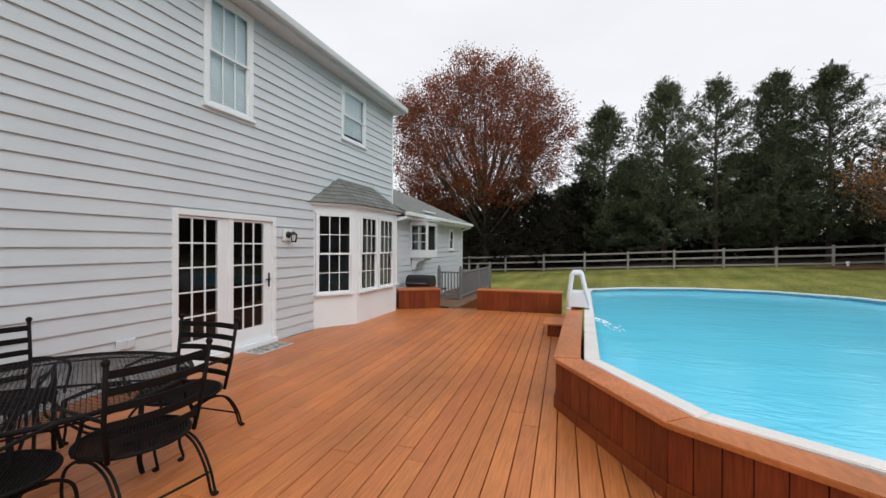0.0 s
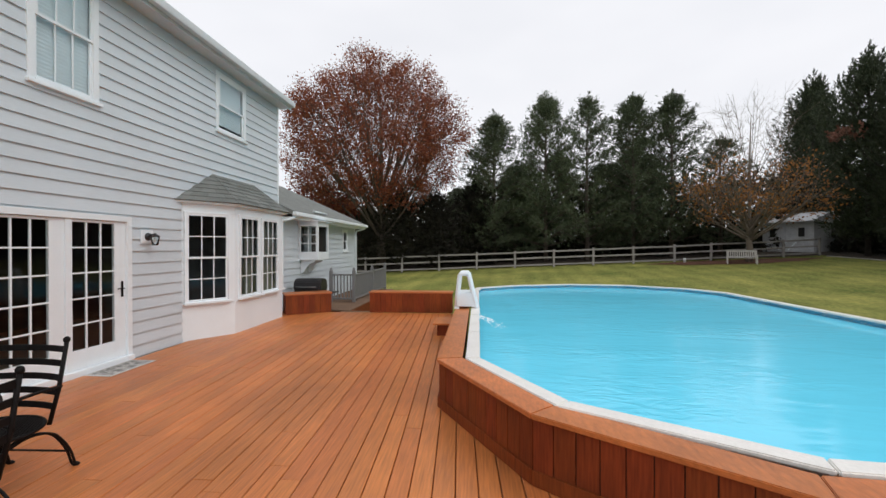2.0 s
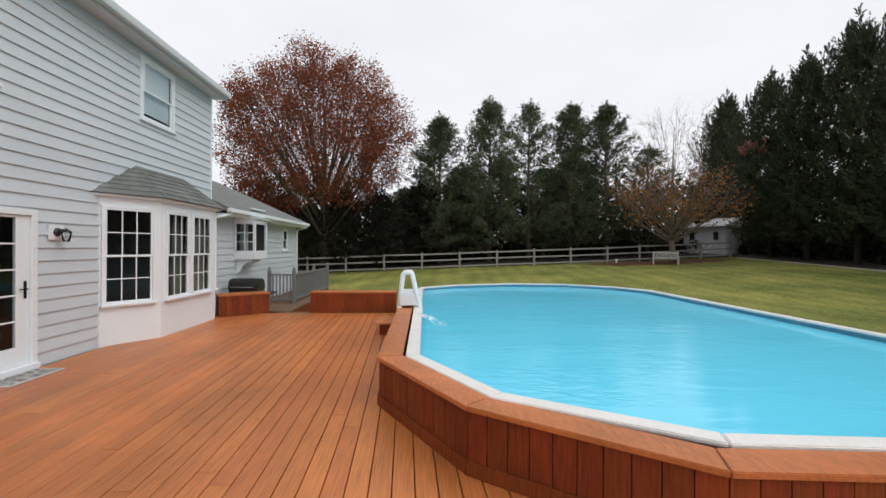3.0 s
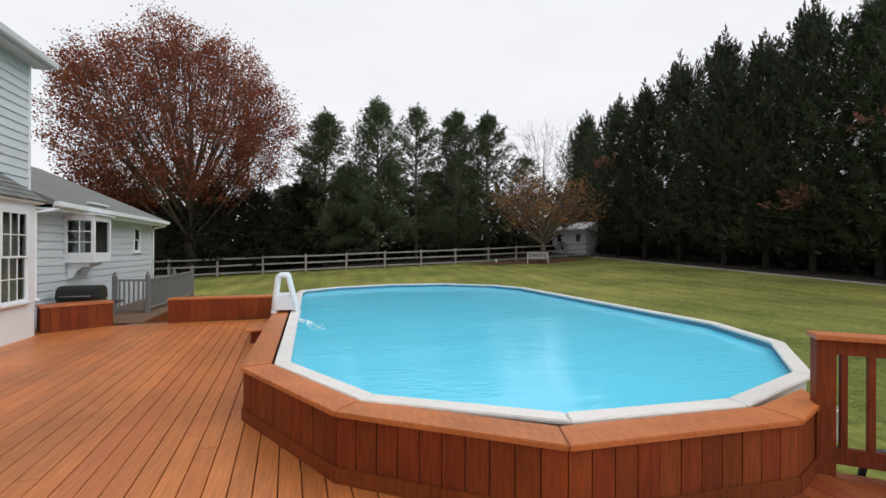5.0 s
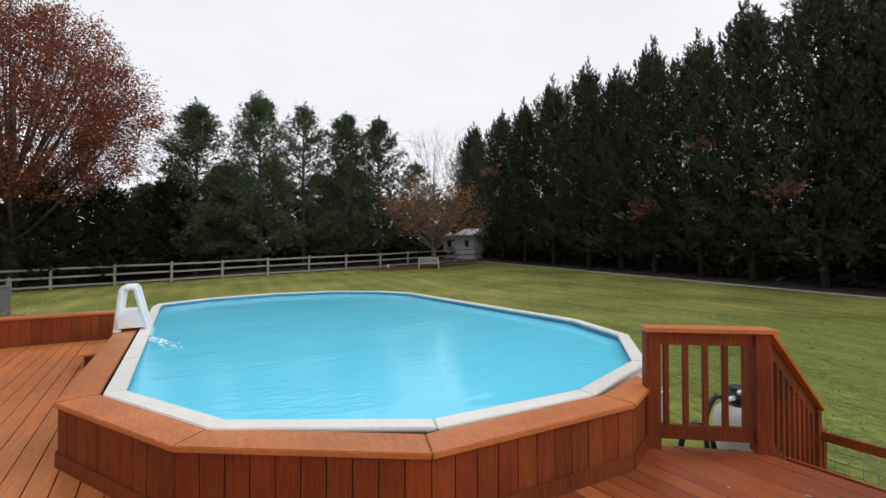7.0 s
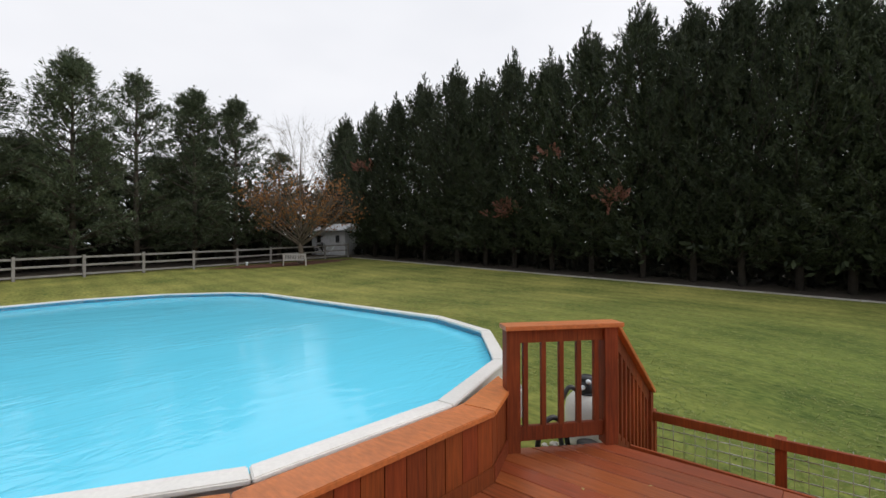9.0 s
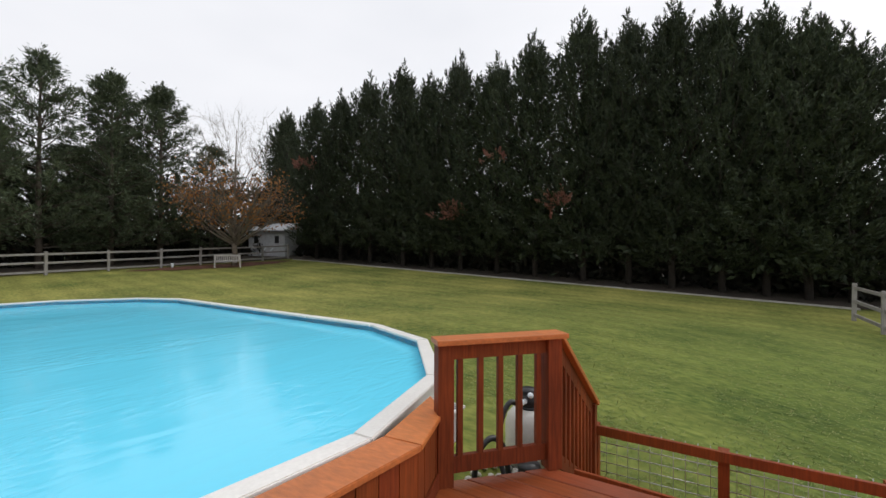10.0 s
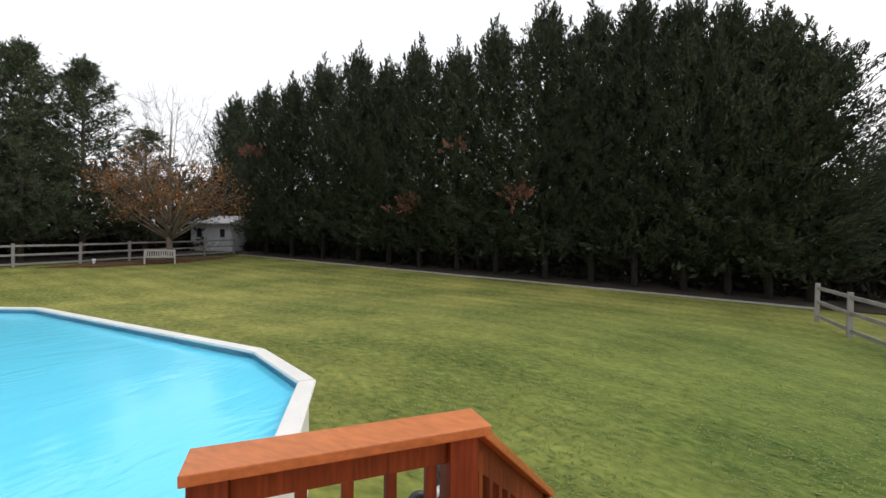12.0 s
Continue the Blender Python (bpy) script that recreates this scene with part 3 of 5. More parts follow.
bench = thing("pool_bench", "stained wooden bench wall with plank sides along the pool", "bench", kind="structure")
cap_out, cap_in, face = offset_line(BENCH, -0.025), offset_line(BENCH, 0.25), offset_line(BENCH, 0.012)
back = offset_line(BENCH, 0.20)
cap_in[-1] = Vector((9.62, 2.68))
for i in range(len(BENCH) - 1):
    a, b, c, d = cap_out[i], cap_out[i + 1], cap_in[i + 1], cap_in[i]
    s = 0.0015
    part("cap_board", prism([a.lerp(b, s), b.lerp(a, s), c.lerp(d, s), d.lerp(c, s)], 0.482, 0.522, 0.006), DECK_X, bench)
    part("core", prism([face[i].lerp(face[i + 1], 0), face[i + 1], back[i + 1], back[i]], 0.0, 0.48), COREW, bench)
    p, q = Vector(BENCH[i]), Vector(BENCH[i + 1])
    L = (q - p).length
    n = max(1, round(L / 0.158))
    e = (q - p) / L
    nn = Vector((-e.y, e.x))
    for k in range(n):
        u, v = p + e * (L * k / n + 0.004), p + e * (L * (k + 1) / n - 0.004)
        t = rng.uniform(-0.002, 0.002)
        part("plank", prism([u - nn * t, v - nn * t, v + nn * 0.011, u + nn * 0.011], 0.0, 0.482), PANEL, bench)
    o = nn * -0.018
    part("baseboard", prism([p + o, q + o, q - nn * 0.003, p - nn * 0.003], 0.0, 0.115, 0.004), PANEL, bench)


def plank_box(name, label, x0, x1, y0, y1, h, turn=0, ox=0, oy=0):
    """A box bench with upright boards on its sides and a board cap."""
    b = thing(name, label, "bench", ox, oy, 0, turn)
    part("core", boxed(x0 + 0.02, x1 - 0.02, y0 + 0.02, y1 - 0.02, 0.002, h - 0.041), PANEL, b)
    part("cap_board", boxed(x0 - 0.02, x1 + 0.02, y0 - 0.02, y1 + 0.02, h - 0.04, h, bevel=0.006), DECK_X, b)
    for lo, hi, fixed, axis in ((x0, x1, y0, 0), (y0, y1, x1, 1), (y0, y1, x0 + 0.018, 1)):
        n = max(1, round((hi - lo) / 0.145))
        for k in range(n):
            u, v = lo + (hi - lo) * k / n + 0.002, lo + (hi - lo) * (k + 1) / n - 0.002
            bm = boxed(u, v, fixed, fixed + 0.019, 0.002, h - 0.041) if axis == 0 else boxed(fixed - 0.019, fixed, u, v, 0.002, h - 0.041)
            part("plank", bm, PANEL, b)
    return b


plank_box("end_bench", "stained wooden box bench at the end of the deck", 2.54, 4.72, 11.09, 11.45, 0.55)
plank_box("wooden_planter_box", "stained wooden box beside the bay window", 0, 1.15, 0, 0.5, 0.53, 33, 0.53, 10.48)

# pool
pool = thing("pool", "oval above-ground pool with white rim and blue water", "pool", kind="structure")
pin = offset_line(POOL + [POOL[0], POOL[1]], 0.155)
pin = [pin[len(POOL)]] + pin[1:len(POOL)]
pout = [Vector(p) for p in POOL]
pwall = offset_line(POOL + [POOL[0], POOL[1]], 0.06)
pwall = [pwall[len(POOL)]] + pwall[1:len(POOL)]
pliner = offset_line(POOL + [POOL[0], POOL[1]], 0.13)
pliner = [pliner[len(POOL)]] + pliner[1:len(POOL)]
n = len(POOL)
for i in range(n):
    j = (i + 1) % n
    L = (pout[j] - pout[i]).length
    m = max(1, round(L / 1.5))
    for k in range(m):
        u, v = k / m + 0.003, (k + 1) / m - 0.003
        quad = [pout[i].lerp(pout[j], u), pout[i].lerp(pout[j], v), pin[i].lerp(pin[j], v), pin[i].lerp(pin[j], u)]
        part("rim_plate", prism(quad, 0.50, 0.535, 0.008), RIM, pool)
    part("pool_wall", prism([pwall[i], pwall[j], pliner[j], pliner[i]], -1.0, 0.50), RIM, pool)
part("pool_liner", mesh_of("pool_liner", [(p.x, p.y, z) for z in (0.50, -0.8) for p in pliner], [(i, i + n, (i + 1) % n + n, (i + 1) % n) for i in range(n)] + [tuple(range(n, 2 * n))], LINER), None, pool)


def water_mat():
    m = bpy.data.materials.new("clear_blue_pool_water")
    m.use_nodes = True
    nd, l = m.node_tree.nodes, m.node_tree.links
    b = nd["Principled BSDF"]
    b.inputs["Base Color"].default_value = (0.16, 0.73, 0.97, 1)
    b.inputs["Roughness"].default_value = 0.09
    b.inputs["IOR"].default_value = 1.33
    b.inputs["Specular IOR Level"].default_value = 0.4
    tc, mp = nd.new("ShaderNodeTexCoord"), nd.new("ShaderNodeMapping")
    mp.inputs["Scale"].default_value = (0.9, 2.2, 1)
    mp.inputs["Rotation"].default_value = (0, 0, 0.5)
    l.new(tc.outputs["Object"], mp.inputs[0])
    w1, w2, patch, calm, sm = (nd.new(k) for k in ("ShaderNodeTexNoise", "ShaderNodeTexNoise", "ShaderNodeTexNoise", "ShaderNodeMapRange", "ShaderNodeMath"))
    for w, sc, dt, ds in ((w1, 0.9, 2, 0.8), (w2, 3.4, 2, 1.4), (patch, 0.28, 1, 0.0)):
        w.inputs["Scale"].default_value, w.inputs["Detail"].default_value, w.inputs["Distortion"].default_value = sc, dt, ds
        l.new(mp.outputs[0], w.inputs["Vector"])
    # ripples run in patches between calmer stretches
    calm.inputs["From Min"].default_value, calm.inputs["From Max"].default_value = 0.42, 0.62
    calm.inputs["To Min"].default_value, calm.inputs["To Max"].default_value = 0.15, 1.3
    l.new(patch.outputs[0], calm.inputs["Value"])
    sm.operation = "MULTIPLY_ADD"
    l.new(w2.outputs[0], sm.inputs[0])
    l.new(calm.outputs[0], sm.inputs[1])
    l.new(w1.outputs[0], sm.inputs[2])
    bp = nd.new("ShaderNodeBump")
    bp.inputs["Strength"].default_value, bp.inputs["Distance"].default_value = 0.17, 0.05
    l.new(sm.outputs[0], bp.inputs["Height"])
    l.new(bp.outputs[0], b.inputs["Normal"])
    return m


WATER = water_mat()
wpl = offset_line(POOL + [POOL[0], POOL[1]], 0.135)
wpl = [wpl[len(POOL)]] + wpl[1:len(POOL)]
tagged(part("water", mesh_of("water", [(p.x, p.y, 0.435) for p in wpl], [tuple(range(n))], WATER)), "turquoise rippled pool water", "water", kind="structure")


# ---- trees ----
def quads_mesh(name, centres, us, vs, material):
    """Many small leaves, each a bent diamond of two triangles."""
    c, u, v = (np.asarray(a, dtype=np.float32) for a in (centres, us, vs))
    nq = len(c)
    co = np.stack([c - u, c + v, c + u, c - v], 1).reshape(-1, 3)
    me = bpy.data.meshes.new(name)
    me.vertices.add(nq * 4)
    me.vertices.foreach_set("co", co.ravel())
    me.loops.add(nq * 4)
    me.loops.foreach_set("vertex_index", np.arange(nq * 4, dtype=np.int32))
    me.polygons.add(nq)
    me.polygons.foreach_set("loop_start", np.arange(0, nq * 4, 4, dtype=np.int32))
    me.update(calc_edges=True)
    me.materials.append(material)
    return me


def unit(a):
    return a / np.maximum(1e-6, np.linalg.norm(a, axis=1, keepdims=True))


def sprays(tips, dirs, lengths, per, leaf, width, rs, droop=0.0, slim=0.38):
    """Leaf diamonds along tapering plumes. Returns centres and the two half axes of each."""
    n = len(tips)
    t = rs.rand(n, per) ** 0.8
    rad = (1 - t) * width + 0.02
    d = dirs[:, None, :] * (t * lengths[:, None])[..., None]
    off = rs.randn(n, per, 3) * (rad * lengths[:, None])[..., None] * 0.5
    c = tips[:, None, :] + d + off
    c[..., 2] -= droop * (t * lengths[:, None]) ** 2
    u = unit((dirs[:, None, :] * 1.0 + off * 2.2 / np.maximum(0.05, lengths)[:, None, None] + rs.randn(n, per, 3) * 0.35).reshape(-1, 3))
    w = unit(np.cross(u, rs.randn(len(u), 3)))
    s = leaf * rs.uniform(0.6, 1.3, (len(u), 1))
    return c.reshape(-1, 3), u * s, w * s * slim


def cedar_mesh(seed, height=17.0, radius=3.5, boughs=175, per=24):
    """Boughs sweep out and up from the trunk, each feathered with upright plumes; several pointed leaders close the top and the foot is bare."""
    rs = np.random.RandomState(seed)
    tips, dirs, lens, wid, limbs = [], [], [], [], []
    for i in range(boughs):
        h = ((i + rs.rand()) / boughs) ** 0.92
        a = i * 2.39996 + rs.uniform(-0.4, 0.4)
        reach = radius * min(1.0, 0.72 + 1.6 * h) * max(0.10, 1 - h ** 2.6) * rs.uniform(0.5, 1.15)
        z0 = 1.0 + h * (height - 3.5)
        rise = reach * (0.30 + 0.75 * h) + 0.3
        flat = np.array([np.cos(a), np.sin(a), 0.0])
        end = flat * reach + (0, 0, z0 + rise)
        limbs.append((np.array([0, 0, z0]), flat * reach * 0.55 + (0, 0, z0 + rise * 0.3), end))
        for s in np.linspace(0.35, 1.0, 9):
            p = flat * reach * s + (0, 0, z0 + rise * s * s)
            sidew = np.array([-flat[1], flat[0], 0.0]) * rs.randn() * 0.42 * (1.25 - s) * max(0.4, reach * 0.5)
            tips.append(p + sidew + rs.randn(3) * 0.08)
            dirs.append(flat * (0.75 - 0.45 * h) + sidew * 0.8 + (0, 0, 0.55 + 0.8 * h * s) + rs.randn(3) * 0.22)
            lens.append(rs.uniform(0.65, 1.1) * (1.2 if s > 0.95 else 1.0))
            wid.append(0.40)
    for k in range(12):
        a, r = rs.uniform(0, 6.28), (0.03 if k == 0 else rs.uniform(0.3, radius * 0.62))
        top = height - r * 1.25 - rs.uniform(0, 0.5) * (k > 0)
        for s in np.linspace(0, 1, 13):
            z = top - 2.6 + 2.2 * s
            spin = rs.uniform(0, 6.28)
            tips.append(np.array([np.cos(a) * r * (0.6 + 0.4 * s), np.sin(a) * r * (0.6 + 0.4 * s), z]))
            dirs.append(np.array([np.cos(spin) * (1.25 - 1.1 * s), np.sin(spin) * (1.25 - 1.1 * s), 0.75]))
            lens.append(1.0 - 0.5 * s)
            wid.append(0.20)
    a = sprays(np.array(tips), unit(np.array(dirs)), np.array(lens), per, 0.135, np.array(wid)[:, None], rs, 0.0, 0.20)
    m = 130
    hc, ac = rs.rand(m) * 0.72, rs.uniform(0, 6.28, m)
    rc_ = radius * (1 - hc ** 1.6) * 0.5 * rs.rand(m) ** 0.5
    core = np.stack([np.cos(ac) * rc_, np.sin(ac) * rc_, 1.2 + hc * (height - 3.0)], 1)
    b = sprays(core, unit(rs.randn(m, 3) * 0.5 + (0, 0, 0.7)), rs.uniform(0.9, 1.5, m), 20, 0.24, 0.5, rs)
    return tuple(np.concatenate(p) for p in zip(a, b)), limbs


def pine_mesh(seed, height=15.0, radius=3.7, whorls=20, per=35, thin=1.0):
    """Whorls of rising boughs tipped with clumps of needles, rounding to a blunt top."""
    rs = np.random.RandomState(seed)
    tips, dirs, lens, limbs = [], [], [], []
    for k in range(whorls):
        f = k / (whorls - 1)
        z = 1.4 + f * (height - 2.4)
        R = radius * (1 - f ** 1.7) ** 0.8 * rs.uniform(0.72, 1.1) + 0.3
        for b in range(max(3, int(rs.randint(8, 11) * thin))):
            a = rs.uniform(0, 2 * np.pi)
            r = R * rs.uniform(0.6, 1.15)
            rise = rs.uniform(0.15, 0.5) + 0.35 * f
            flat = np.array([np.cos(a), np.sin(a), 0])
            e = flat * r + (0, 0, z + r * rise)
            limbs.append((np.array([0, 0, z]), e))
            for s in np.linspace(0.35, 1.0, 6):
                tips.append(np.array([0, 0, z]) * (1 - s) + e * s + rs.randn(3) * (0.22, 0.22, 0.12) * (1.3 - s * 0.6))
                dirs.append(flat * 0.7 + (0, 0, 0.8) + rs.randn(3) * 0.4)
                lens.append(rs.uniform(0.35, 0.7))
    for s in range(7):
        tips.append(np.array([0, 0, height - 1.4 + s * 0.2])), dirs.append(np.array([0, 0, 1.0]) + rs.randn(3) * 0.35), lens.append(0.55)
    return sprays(np.array(tips), unit(np.array(dirs)), np.array(lens), per, 0.145, 1.15, rs, 0.0, 0.17), limbs


def limb_mesh(name, limbs, material):
    v, f = [], []
    for pts, rad in limbs:
        tube_into(v, f, pts, rad, 8 if rad[0] > 0.08 else (5 if rad[0] > 0.025 else 3))
    return mesh_of(name, v, f, material, True)


def crown_tree(seed, height, radius, fork_z, trunk_r, limbs_n, subs, twigs, low=0.25, squash=1.0, inner=0.32):
    """A broad tree: limbs fan from the trunk to an egg-shaped crown, forking to twigs. Returns its limbs and twig ends."""
    rd = random.Random(seed)
    cz, rz = (height + fork_z) / 2 + 0.4, (height - fork_z) / 2 + 0.3
    limbs, ends = [], []
    limbs.append(([Vector((0, 0, -0.4)), Vector((0.05, 0, fork_z * 0.5)), Vector((0, 0.05, fork_z)), Vector((0.1, 0, fork_z + (height - fork_z) * 0.75))], [trunk_r * 1.25, trunk_r, trunk_r * 0.85, trunk_r * 0.15]))

    def curve(a, b, bow, n=5):
        m = (a + b) / 2 + bow
        return [a * (1 - t) ** 2 + m * 2 * t * (1 - t) + b * t * t for t in [i / n for i in range(n + 1)]]

    for i in range(limbs_n):
        az = 2 * math.pi * (i * 0.381966 + rd.uniform(-0.05, 0.05))
        el = math.asin(-low + (1 + low) * ((i + 0.5) / limbs_n) * 0.97)
        end = Vector((math.cos(az) * math.cos(el) * radius * 0.8, math.sin(az) * math.cos(el) * radius * 0.8, cz + math.sin(el) * rz * 0.82 * squash))
        a = Vector((0.05, 0, fork_z * 0.8 + (height - fork_z) * 0.30 * (i / limbs_n) ** 1.3))
        pts = curve(a, end, Vector((end.x * 0.05, end.y * 0.05, -0.10 * height * (1 - el / 2) * 0.3)), 7)
        r = trunk_r * rd.uniform(0.28, 0.42)
        limbs.append((pts, [r * (1 - 0.8 * k / 7) + 0.012 for k in range(8)]))
        for j in range(subs):
            s = rd.uniform(inner, 1.0)
            at = pts[min(7, int(s * 7 + 0.5))]
            d = Vector((rd.gauss(0, 1), rd.gauss(0, 1), rd.gauss(0.25, 0.8))).normalized() * 0.8 + (end - a).normalized() * 0.8
            sub_end = at + d * rd.uniform(0.10, 0.24) * radius * 1.25
            q = Vector((sub_end.x / radius, sub_end.y / radius, (sub_end.z - cz) / rz))
            if q.length > 1.0:
                sub_end = at.lerp(sub_end, 0.45 if q.length > 1.12 else 0.75)
            sp = curve(at, sub_end, Vector((rd.gauss(0, 0.15), rd.gauss(0, 0.15), rd.gauss(0.1, 0.1))), 3)
            limbs.append((sp, [0.035, 0.026, 0.018, 0.010]))
            for k in range(twigs):
                p = sp[rd.choice((1, 2, 3))]
                d2 = (d.normalized() + Vector((rd.gauss(0, 0.7), rd.gauss(0, 0.7), rd.gauss(0.2, 0.6)))).normalized()
                e = p + d2 * rd.uniform(0.5, 1.2)
                limbs.append(([p, (p + e) / 2 + Vector((rd.gauss(0, 0.05), rd.gauss(0, 0.05), 0.04)), e], [0.011, 0.008, 0.004]))
                ends.append((e, d2))
    return limbs, ends


def leaves_at(name, ends, per, size, material, seed, spread=0.38, keep=None):
    rs = np.random.RandomState(seed)
    pts = [e for e in ends if keep is None or keep(e[0], rs.rand())]
    tips = np.array([tuple(p) for p, d in pts])
    dirs = np.array([tuple(d) for p, d in pts])
    t = rs.rand(len(tips), per)
    c = tips[:, None, :] - dirs[:, None, :] * (t * 0.9)[..., None] + rs.randn(len(tips), per, 3) * spread
    c = c.reshape(-1, 3)
    u = unit(rs.randn(len(c), 3))
    w = unit(np.cross(u, rs.randn(len(c), 3)))
    s = size * rs.uniform(0.6, 1.3, (len(c), 1))
    return quads_mesh(name, c, u * s, w * s * 0.75, material)


CEDAR_L = leaf_mat("dark_evergreen_sprays", [(0.020, 0.030, 0.014), (0.034, 0.048, 0.022), (0.056, 0.074, 0.034)], 0.7, 0.15)
RUST_L = leaf_mat("dead_rusty_sprays", [(0.17, 0.07, 0.05), (0.30, 0.14, 0.10)], 0.8, 0.15)
PINE_L = leaf_mat("grey_green_needles", [(0.050, 0.070, 0.038), (0.082, 0.110, 0.058), (0.135, 0.165, 0.090)], 0.7, 0.15)
# near-black leaf colour carries the shade beneath and between the trees
WOOD_L = leaf_mat("shade_dark_foliage", [(0.013, 0.015, 0.010), (0.024, 0.025, 0.015), (0.034, 0.027, 0.019)], 0.9, 0.05)
MAPLE_L = leaf_mat("russet_leaves", [(0.125, 0.032, 0.018), (0.235, 0.060, 0.028), (0.37, 0.125, 0.052), (0.17, 0.043, 0.026)], 0.7, 0.4)
WINE_L = leaf_mat("wine_red_leaves", [(0.13, 0.022, 0.018), (0.23, 0.045, 0.030)], 0.7, 0.3)
GOLD_L = leaf_mat("orange_brown_leaves", [(0.36, 0.14, 0.04), (0.50, 0.24, 0.07), (0.22, 0.09, 0.045)], 0.7, 0.45)

# row of tall cedars along the far side of the lawn
cedars = []
for s in range(4):
    (c, u, w), limbs = cedar_mesh(20 + s)
    crown = quads_mesh("crown", c, u, w, CEDAR_L)
    trunk = limb_mesh("trunk", [([(0, 0, -0.4), (0.02, 0, 3), (0, 0.02, 16)], [0.19, 0.16, 0.02])] + [(tuple(tuple(q) for q in l), (0.035, 0.025, 0.008)) for l in limbs], BARKD)
    cedars.append((crown, trunk))
rc = random.Random(9)


def cedar(cx, y, height, wide, label, group, k):
    g = ground_z(cx, y)
    tree = thing("cedar_tree", label, "tree", cx, y, g, rc.uniform(0, 360), group=group)
    tree.scale = (wide * rc.uniform(0.95, 1.12), wide * rc.uniform(0.95, 1.12), height / 17.0)
    part("crown", cedars[k % 4][0], None, tree)
    part("trunk", cedars[k % 4][1], None, tree)


ROW = ((33.6, 33.0, 15.6), (33.2, 29.3, 15.8), (33.5, 26.0, 16.9), (33.4, 22.2, 17.0), (33.6, 19.5, 15.6), (33.5, 16.8, 16.6), (33.7, 13.9, 15.9), (33.5, 11.0, 16.7),
       (33.4, 7.8, 17.2), (33.6, 5.2, 16.6), (33.3, 2.9, 16.6), (33.5, 0.6, 16.0), (33.6, -1.3, 15.2), (33.4, -2.9, 14.4), (33.6, -4.5, 12.9))
for k, (cx, y, hh) in enumerate(ROW):
    cedar(cx, y, hh, 1.0, "tall dark green cedar in a dense row", "cedar row", k)
for k, (cx, y, hh) in enumerate(((38.5, 44.5, 17.5), (41.5, 48.5, 17.0), (38.0, -9.3, 9.0), (36.8, 24.2, 14.5), (36.8, 6.5, 14.0))):
    cedar(cx, y, hh, 1.1, "dark cedar beyond the row", "cedars beyond the row", k)

# dead rusty patches in the row
rs = np.random.RandomState(5)
for px, py, pz in ((31.0, 8.6, 4.6), (31.2, 12.9, 7.7), (31.1, 16.2, 4.4), (31.2, 32.0, 9.5)):
    m = 6 if py == 12.9 else 16
    tips = np.array([px, py, pz]) + rs.randn(m, 3) * (0.2, 0.55, 0.2)
    c, u, w = sprays(tips, unit(np.tile((-0.5, 0, 0.5), (m, 1)) + rs.randn(m, 3) * 0.4), np.full(m, 0.7), 30, 0.12, 0.4, rs)
    tagged(new("dead_branch", quads_mesh("dead_branch", c, u, w, RUST_L)), "rust-brown dead spray among the dark cedars", "branch", kind="stuff")

# pines behind the fence
pines = []
for s, thin in enumerate((1.0, 1.0, 0.62)):
    (c, u, w), limbs = pine_mesh(40 + s, thin=thin)
    crown = quads_mesh("crown", c, u, w, PINE_L)
    trunk = limb_mesh("trunk", [([(0, 0, -0.4), (0.05, 0.02, 6), (0, 0, 14.6)], [0.2, 0.15, 0.02])] + [((tuple(a), tuple((a + b) / 2), tuple(b)), (0.045, 0.03, 0.012)) for a, b in limbs], BARK)
    pines.append((crown, trunk))
for i, (px, py, top, kind_) in enumerate(((6.8, 38.0, 13.7, 0), (11.4, 38.0, 15.3, 1), (15.0, 38.0, 15.1, 2), (18.9, 38.0, 14.9, 0), (22.1, 38.0, 15.0, 1), (26.4, 38.5, 11.3, 2), (3.6, 41.0, 7.5, 1), (-8.0, 43.0, 6.0, 0), (13.3, 43.0, 11.0, 1), (20.6, 42.5, 11.5, 0), (9.3, 42.5, 10.0, 1), (8.9, 39.6, 9.0, 0), (17.0, 40.0, 9.5, 1))):
    g = ground_z(px, py)
    tree = thing("pine_tree", "tall grey-green pine behind the rail fence", "tree", px, py, g, i * 77, group="pines")
    tree.scale = (1.02, 1.02, (top - g) / 15.0)
    part("crown", pines[kind_][0], None, tree)
    part("trunk", pines[kind_][1], None, tree)

# the big russet maple, the wine-red one behind it and the half-bare golden one
limbs, ends = crown_tree(3, 16.6, 7.2, 3.0, 0.40, 44, 9, 6, low=0.5)
maple = thing("maple_tree", "large round maple with russet autumn leaves", "tree", -2.85, 35.1, ground_z(-2.85, 35.1))
maple.scale = (1.03, 1.03, 1.03)
part("trunk", limb_mesh("trunk", [(p, [q * (0.7 if i else 1) for q in r]) for i, (p, r) in enumerate(limbs)], BARK), None, maple)
rd = random.Random(17)
shell = []
while len(shell) < 3400:
    q = Vector((rd.gauss(0, 1), rd.gauss(0, 1), rd.gauss(0, 1))).normalized() * rd.random() ** 0.2
    wob = 1 + 0.15 * noise.noise(q * 2.1) + 0.05 * noise.noise(q * 6.0)
    p = Vector((q.x * 7.7 * wob - 0.3, q.y * 7.3 * wob, 10.7 + q.z * 7.0 * wob))
    if p.z < 3.9 + 2.4 * (1 - min(1, Vector((p.x, p.y)).length / 6.0)):
        continue
    if noise.noise(p * 0.75) < 0.03 - 0.10 * q.z + 0.22 * (rd.random() - 0.5):
        continue
    shell.append((p, Vector((q.x, q.y, q.z + 0.7)).normalized()))
part("crown", leaves_at("crown", shell, 27, 0.068, MAPLE_L, 1, 0.25), None, maple)
